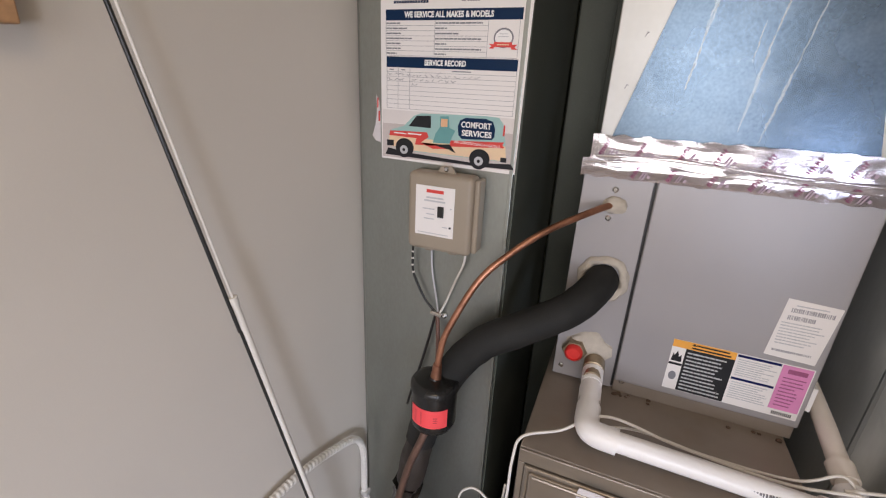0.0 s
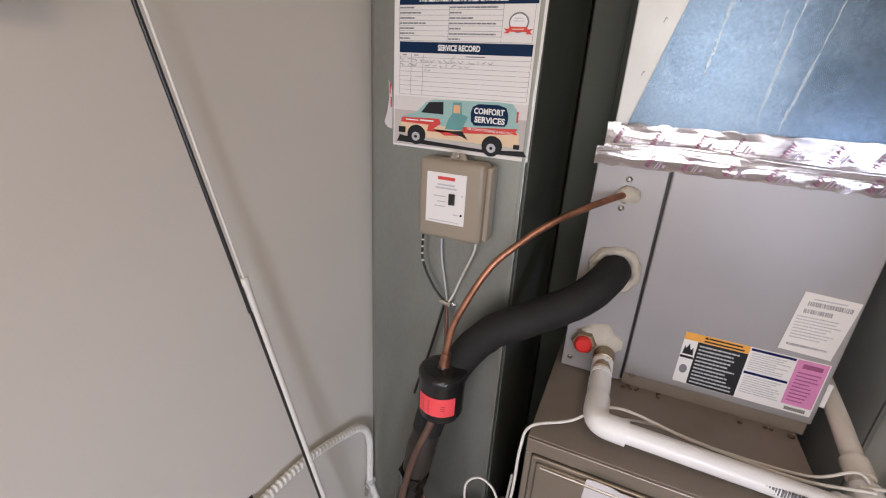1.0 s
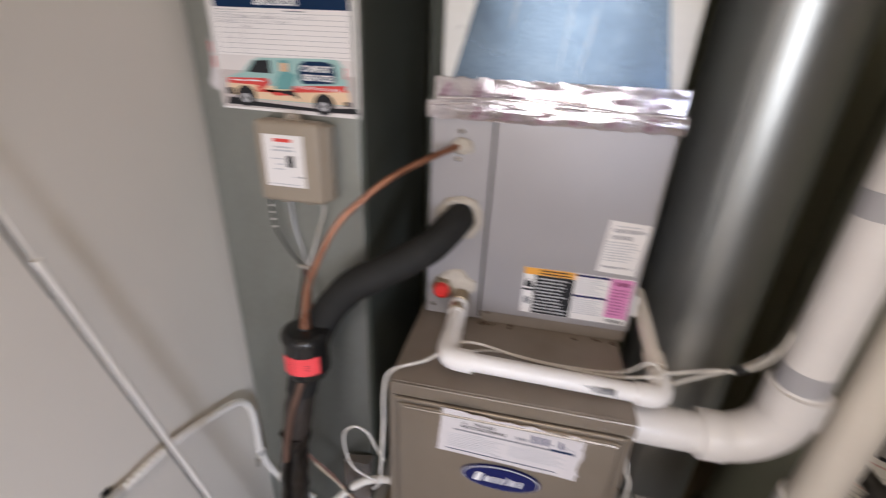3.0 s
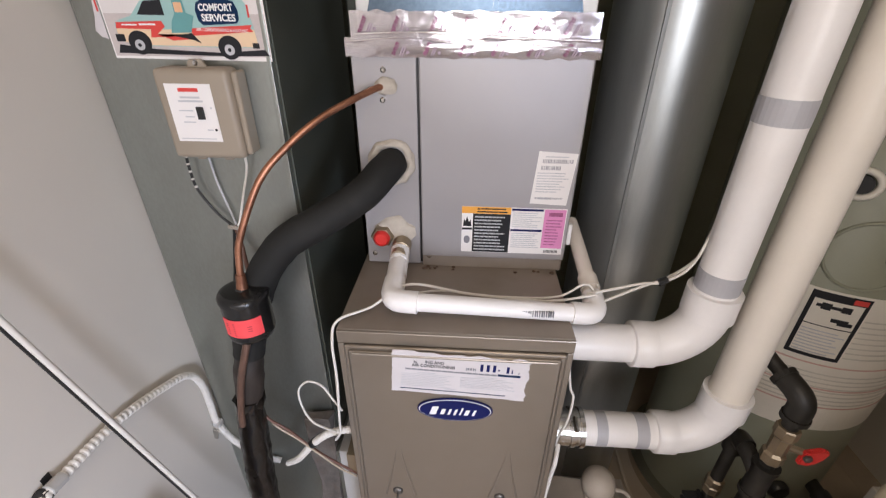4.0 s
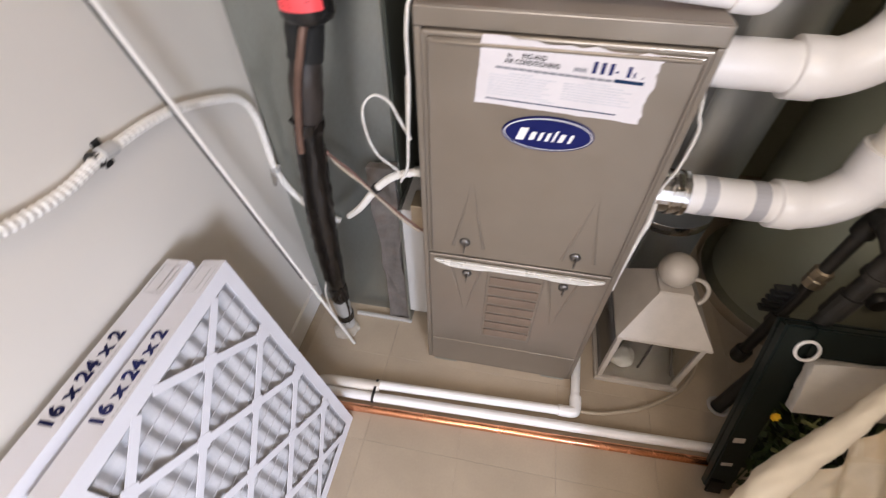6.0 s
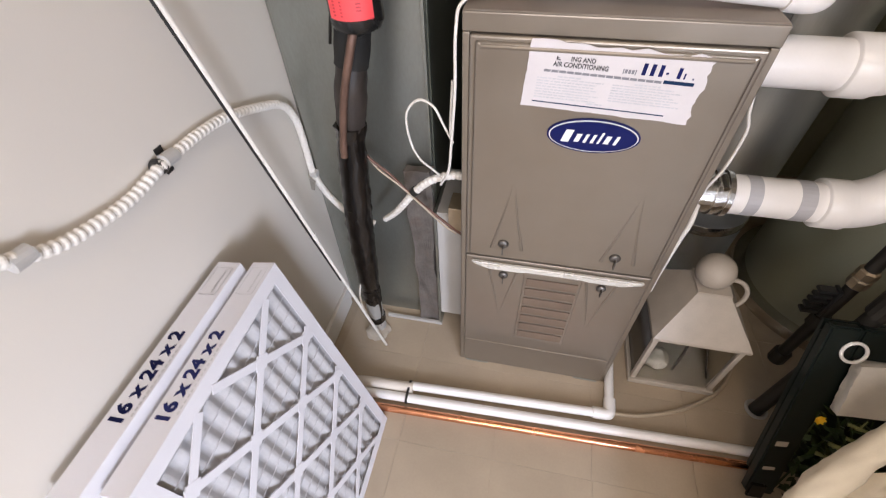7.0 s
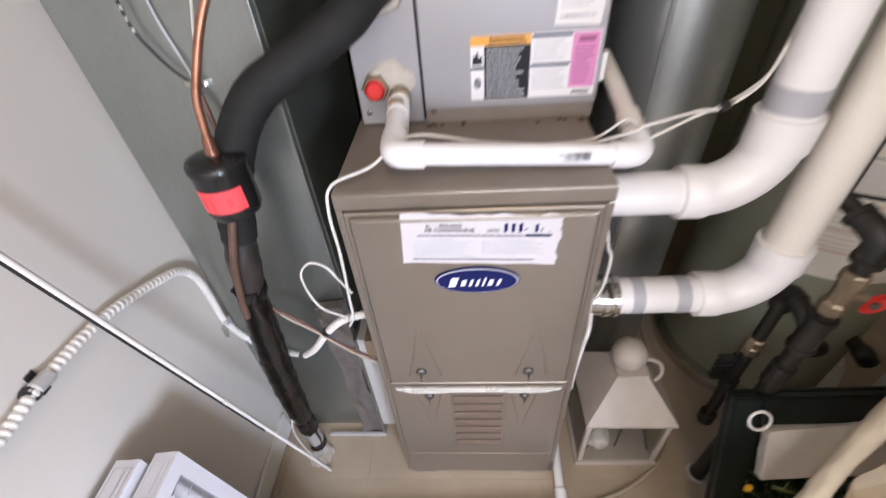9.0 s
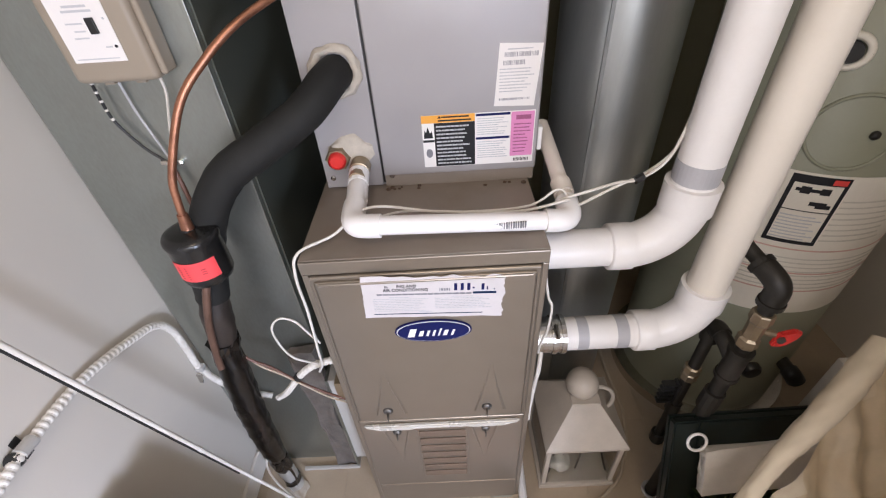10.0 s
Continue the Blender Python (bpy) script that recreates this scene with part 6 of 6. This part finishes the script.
def slab(corners, d0, d1, bevel=0.0):
    """A flat plate on the leaning tray: corners pushed out between two depths."""
    b = bmesh.new()
    lo, hi = [b.verts.new(c + NRM * d0) for c in corners], [b.verts.new(c + NRM * d1) for c in corners]
    b.faces.new(lo[::-1])
    b.faces.new(hi)
    k = len(corners)
    for i in range(k):
        b.faces.new((lo[i], lo[(i + 1) % k], hi[(i + 1) % k], hi[i]))
    if bevel:
        bmesh.ops.bevel(b, geom=list(b.edges), offset=bevel, segments=2, affect="EDGES")
    return b


def on_tray(u, v):
    """A place on the tray's mouth: u across, v from top to bottom."""
    return TL.lerp(TR, u).lerp(BL.lerp(BR, u), v)


bn = thing("plastic_tray", "dark green plastic bin tipped on its edge", "bin", at=(1.1, -0.12, Z0))
under(part("back", slab([on_tray(0, 0), on_tray(1, 0), on_tray(1, 0.86), on_tray(0, 0.86)], -0.038, -0.030), BIN), bn)
under(part("rim", slab([on_tray(0, 0), on_tray(0.112, 0.0), on_tray(0.112, 0.97), on_tray(0, 0.97)], -0.026, 0.0, 0.004), BIN, label="broad side rim"), bn)
under(part("rim", slab([on_tray(0.113, 0), on_tray(1, 0), on_tray(1, 0.145), on_tray(0.113, 0.145)], -0.026, 0.0, 0.004), BIN), bn)
under(part("side_wall", slab([on_tray(0.0, 0.05), on_tray(0.012, 0.05), on_tray(0.012, 0.86), on_tray(0.0, 0.86)], -0.0295, -0.0265), BIN), bn)
under(part("foot_pad", slab([on_tray(0.0, 0.90), on_tray(0.068, 0.90), on_tray(0.068, 0.985), on_tray(0.0, 0.985)], 0.0005, 0.010, 0.003), BLACK_GLOSS), bn)
for v0, w in ((0.635, 0.022), (0.795, 0.012)):
    under(part("tag", slab([on_tray(0.02, v0), on_tray(0.065, v0 - 0.005), on_tray(0.065, v0 + w), on_tray(0.02, v0 + w + 0.006)], 0.0005, 0.002), LANTERN, label="small pale tag"), bn)
rg = thing("white_ring", "white plastic ring on the corner of the bin", "ring", at=(0.873, -0.043, 0.385))
cc = Vector((0.873, -0.044, 0.385))
e1 = Vector((1, 0, 0))
e2 = NRM.cross(e1).normalized()
under(part("ring", tube([cc + NRM * 0.004 + e1 * 0.024 * math.cos(radians(q)) + e2 * 0.024 * math.sin(radians(q)) for q in range(0, 361, 15)], 0.0038, 10, cap=False), PVC, smooth=True), rg)
fm = thing("foam_block", "white foam board lying in the tipped bin", "foam board", at=(1.05, -0.08, 0.3))
b = slab([Vector((0.899, -0.057, 0.359)), Vector((1.30, -0.035, 0.395)), Vector((1.30, -0.105, 0.26)), Vector((0.896, -0.117, 0.240))], -0.022, 0.006)
bmesh.ops.subdivide_edges(b, edges=list(b.edges), cuts=10, use_grid_fill=True)
for v in b.verts:
    v.co += Vector((1, 0.4, 0.4)) * 0.004 * noise.noise(v.co * 60)
under(part("board", b, FOAM), fm)
fm = thing("white_box", "small pale box behind the bin", "box", at=(1.4, 0.15, 0.3))
under(part("carton", box(1.36, 1.52, 0.06, 0.16, Z0, 0.42, 0.003), FOAM), fm)
pl = thing("artificial_plant", "dark artificial foliage with yellow flowers in the bin", "plant", at=(0.95, -0.2, 0.1))
rnd = random.Random(77)
b = bmesh.new()
for i in range(420):
    c = on_tray(rnd.uniform(0.125, 0.62), rnd.uniform(0.47, 0.97)) + NRM * rnd.uniform(-0.026, 0.010)
    d = Vector((rnd.uniform(-1, 1), rnd.uniform(-1, 1), rnd.uniform(-0.2, 1))).normalized()
    s = d.cross(Vector((0, 0, 1))).normalized()
    ln, wd = rnd.uniform(0.02, 0.05), rnd.uniform(0.004, 0.009)
    v = [b.verts.new(c), b.verts.new(c + d * ln * 0.5 + s * wd), b.verts.new(c + d * ln), b.verts.new(c + d * ln * 0.5 - s * wd)]
    b.faces.new(v)
tagged(under(part("leaves", b, LEAF), pl), kind="stuff")
for x, y, z in ((0.864, -0.131, 0.228), (0.935, -0.172, 0.150), (1.01, -0.215, 0.07)):
    b = bmesh.new()
    for k in range(7):
        a = k * 2 * math.pi / 7
        d = (e1 * math.cos(a) + e2 * math.sin(a) + NRM * 0.5) * 0.013
        s = (e2 * math.cos(a) - e1 * math.sin(a)) * 0.006
        c = Vector((x, y, z))
        b.faces.new([b.verts.new(q) for q in (c, c + d * 0.6 + s, c + d, c + d * 0.6 - s)])
    under(part("flower", b, YELLOW), pl)
LIGHT_LEAF = mat("pale_leaf", (0.18, 0.20, 0.08), 0.5, var=0.3, scale=40)
for i in range(9):
    c = on_tray(rnd.uniform(0.15, 0.35), rnd.uniform(0.46, 0.70)) + NRM * 0.010
    pts = [c, c + e1 * 0.02 + NRM * 0.008, c + e1 * 0.035 + e2 * rnd.uniform(-0.02, 0.02)]
    under(part("leaf", tube(pts, lambda t: 0.0045 * (1 - t) + 0.001, 6), LIGHT_LEAF), pl)
b = bmesh.new()
for i in range(14):
    q0, q1 = on_tray(rnd.uniform(0.12, 0.5), 0.95), on_tray(rnd.uniform(0.12, 0.5), 0.45)
    tube([q0 - NRM * 0.022, q0.lerp(q1, 0.5) - NRM * 0.015, q1 - NRM * 0.005], 0.002, 5, b)
under(part("stem", b, LEAF), pl)


def drape(p0, p1, q0, q1, nu, nv, amp, freq, seed, thick=0.006):
    """A hanging cloth between two edges, with folds across it."""
    b, g = bmesh.new(), []
    p0, p1, q0, q1 = (Vector(v) for v in (p0, p1, q0, q1))
    nr = (p1 - p0).cross(q0 - p0).normalized()
    for j in range(nv + 1):
        row = []
        for i in range(nu + 1):
            u, v = i / nu, j / nv
            q = (p0.lerp(p1, u)).lerp(q0.lerp(q1, u), v)
            w = math.sin(freq * u * 2 * math.pi + 2.5 * noise.noise(Vector((u * 3, v * 2, seed)))) * (0.4 + 0.6 * v)
            w += 0.9 * noise.noise(Vector((u * 6, v * 5, seed + 3))) + 0.35 * noise.noise(Vector((u * 19, v * 17, seed)))
            row.append(b.verts.new(q + nr * amp * w))
        g.append(row)
    for j in range(nv):
        for i in range(nu):
            b.faces.new((g[j][i], g[j][i + 1], g[j + 1][i + 1], g[j + 1][i]))
    bmesh.ops.solidify(b, geom=list(b.faces), thickness=thick)
    return b


cl = thing("draped_cloth", "cream cloth with gold woven blocks draped over the bin", "cloth", at=(0.80, -0.42, 0))
hem = [(0.675, -0.395, 0.30), (0.735, -0.33, 0.375), (0.83, -0.25, 0.455), (0.93, -0.17, 0.53), (1.05, -0.10, 0.605), (1.20, 0.0, 0.70)]
under(part("rolled_edge", tube(spline(hem, 12), lambda t: 0.023 + 0.005 * math.sin(9 * t), 24, wobble=0.18), CLOTH, smooth=True, label="plain rolled hem"), cl)
under(part("patterned_field", drape((0.655, -0.415, 0.300), (1.20, -0.02, 0.695), (0.54, -0.68, Z0 + 0.03), (1.19, -0.70, Z0 + 0.03), 150, 110, 0.021, 6, 4), CLOTH_GOLD, smooth=True), cl)

# crumbs of rust and lint along the foot of the coil cabinet
CRUMB = mat("brown_crumb", (0.10, 0.065, 0.045), 0.9, var=0.3, scale=90)
rnd = random.Random(40)
for i in range(12):
    x = rnd.choice((rnd.uniform(0.14, 0.18), rnd.uniform(0.15, 0.44)))
    d = thing("debris_crumb", "dark rusty crumb on the furnace top", "debris", "crumbs on the furnace", at=(x, CY - 0.01, H))
    r = rnd.uniform(0.002, 0.0045)
    under(part("crumb", lump((x, CY - rnd.uniform(0.002, 0.018), H + r * 0.7), r * 1.5, r, r, i, 1, 0.4), CRUMB), d)
# ---- floor tiles, last ----
S = 0.3048 * 0.87
tile_mesh = finish("tile", box(0.0002, S - 0.0002, 0.0002, S - 0.0002, -0.0028, 0.0, 0.0003, 1), TILE)
i0, i1, j0, j1 = -2, 8, -9, 6
for i in range(i0, i1):
    for j in range(j0, j1):
        x, y = 0.141 + i * S - S * 0, -0.292 + j * S
        if x + S > -0.43 and x < 1.83 and y + S > -2.48 and y < 1.18:
            o = new("tile", tile_mesh)
            o.location = (x, y, Z0)
            o.parent = floor

# print too fine to pick apart stays one piece each
small_print_names = {"print", "small_print", "bar_code", "blue_bar", "label_print", "print_frame", "tape_print", "ruling", "handwriting", "white_print", "orange_print", "pink_print", "number_bars", "black_field", "blue_band", "stripe_print", "seal_print", "lettering", "heading", "small_lettering", "size_lettering", "bumper", "stem"}
for o in scene.objects:
    if o.type == "MESH" and o.name.split(".")[0] in small_print_names:
        o["kind"] = "stuff"
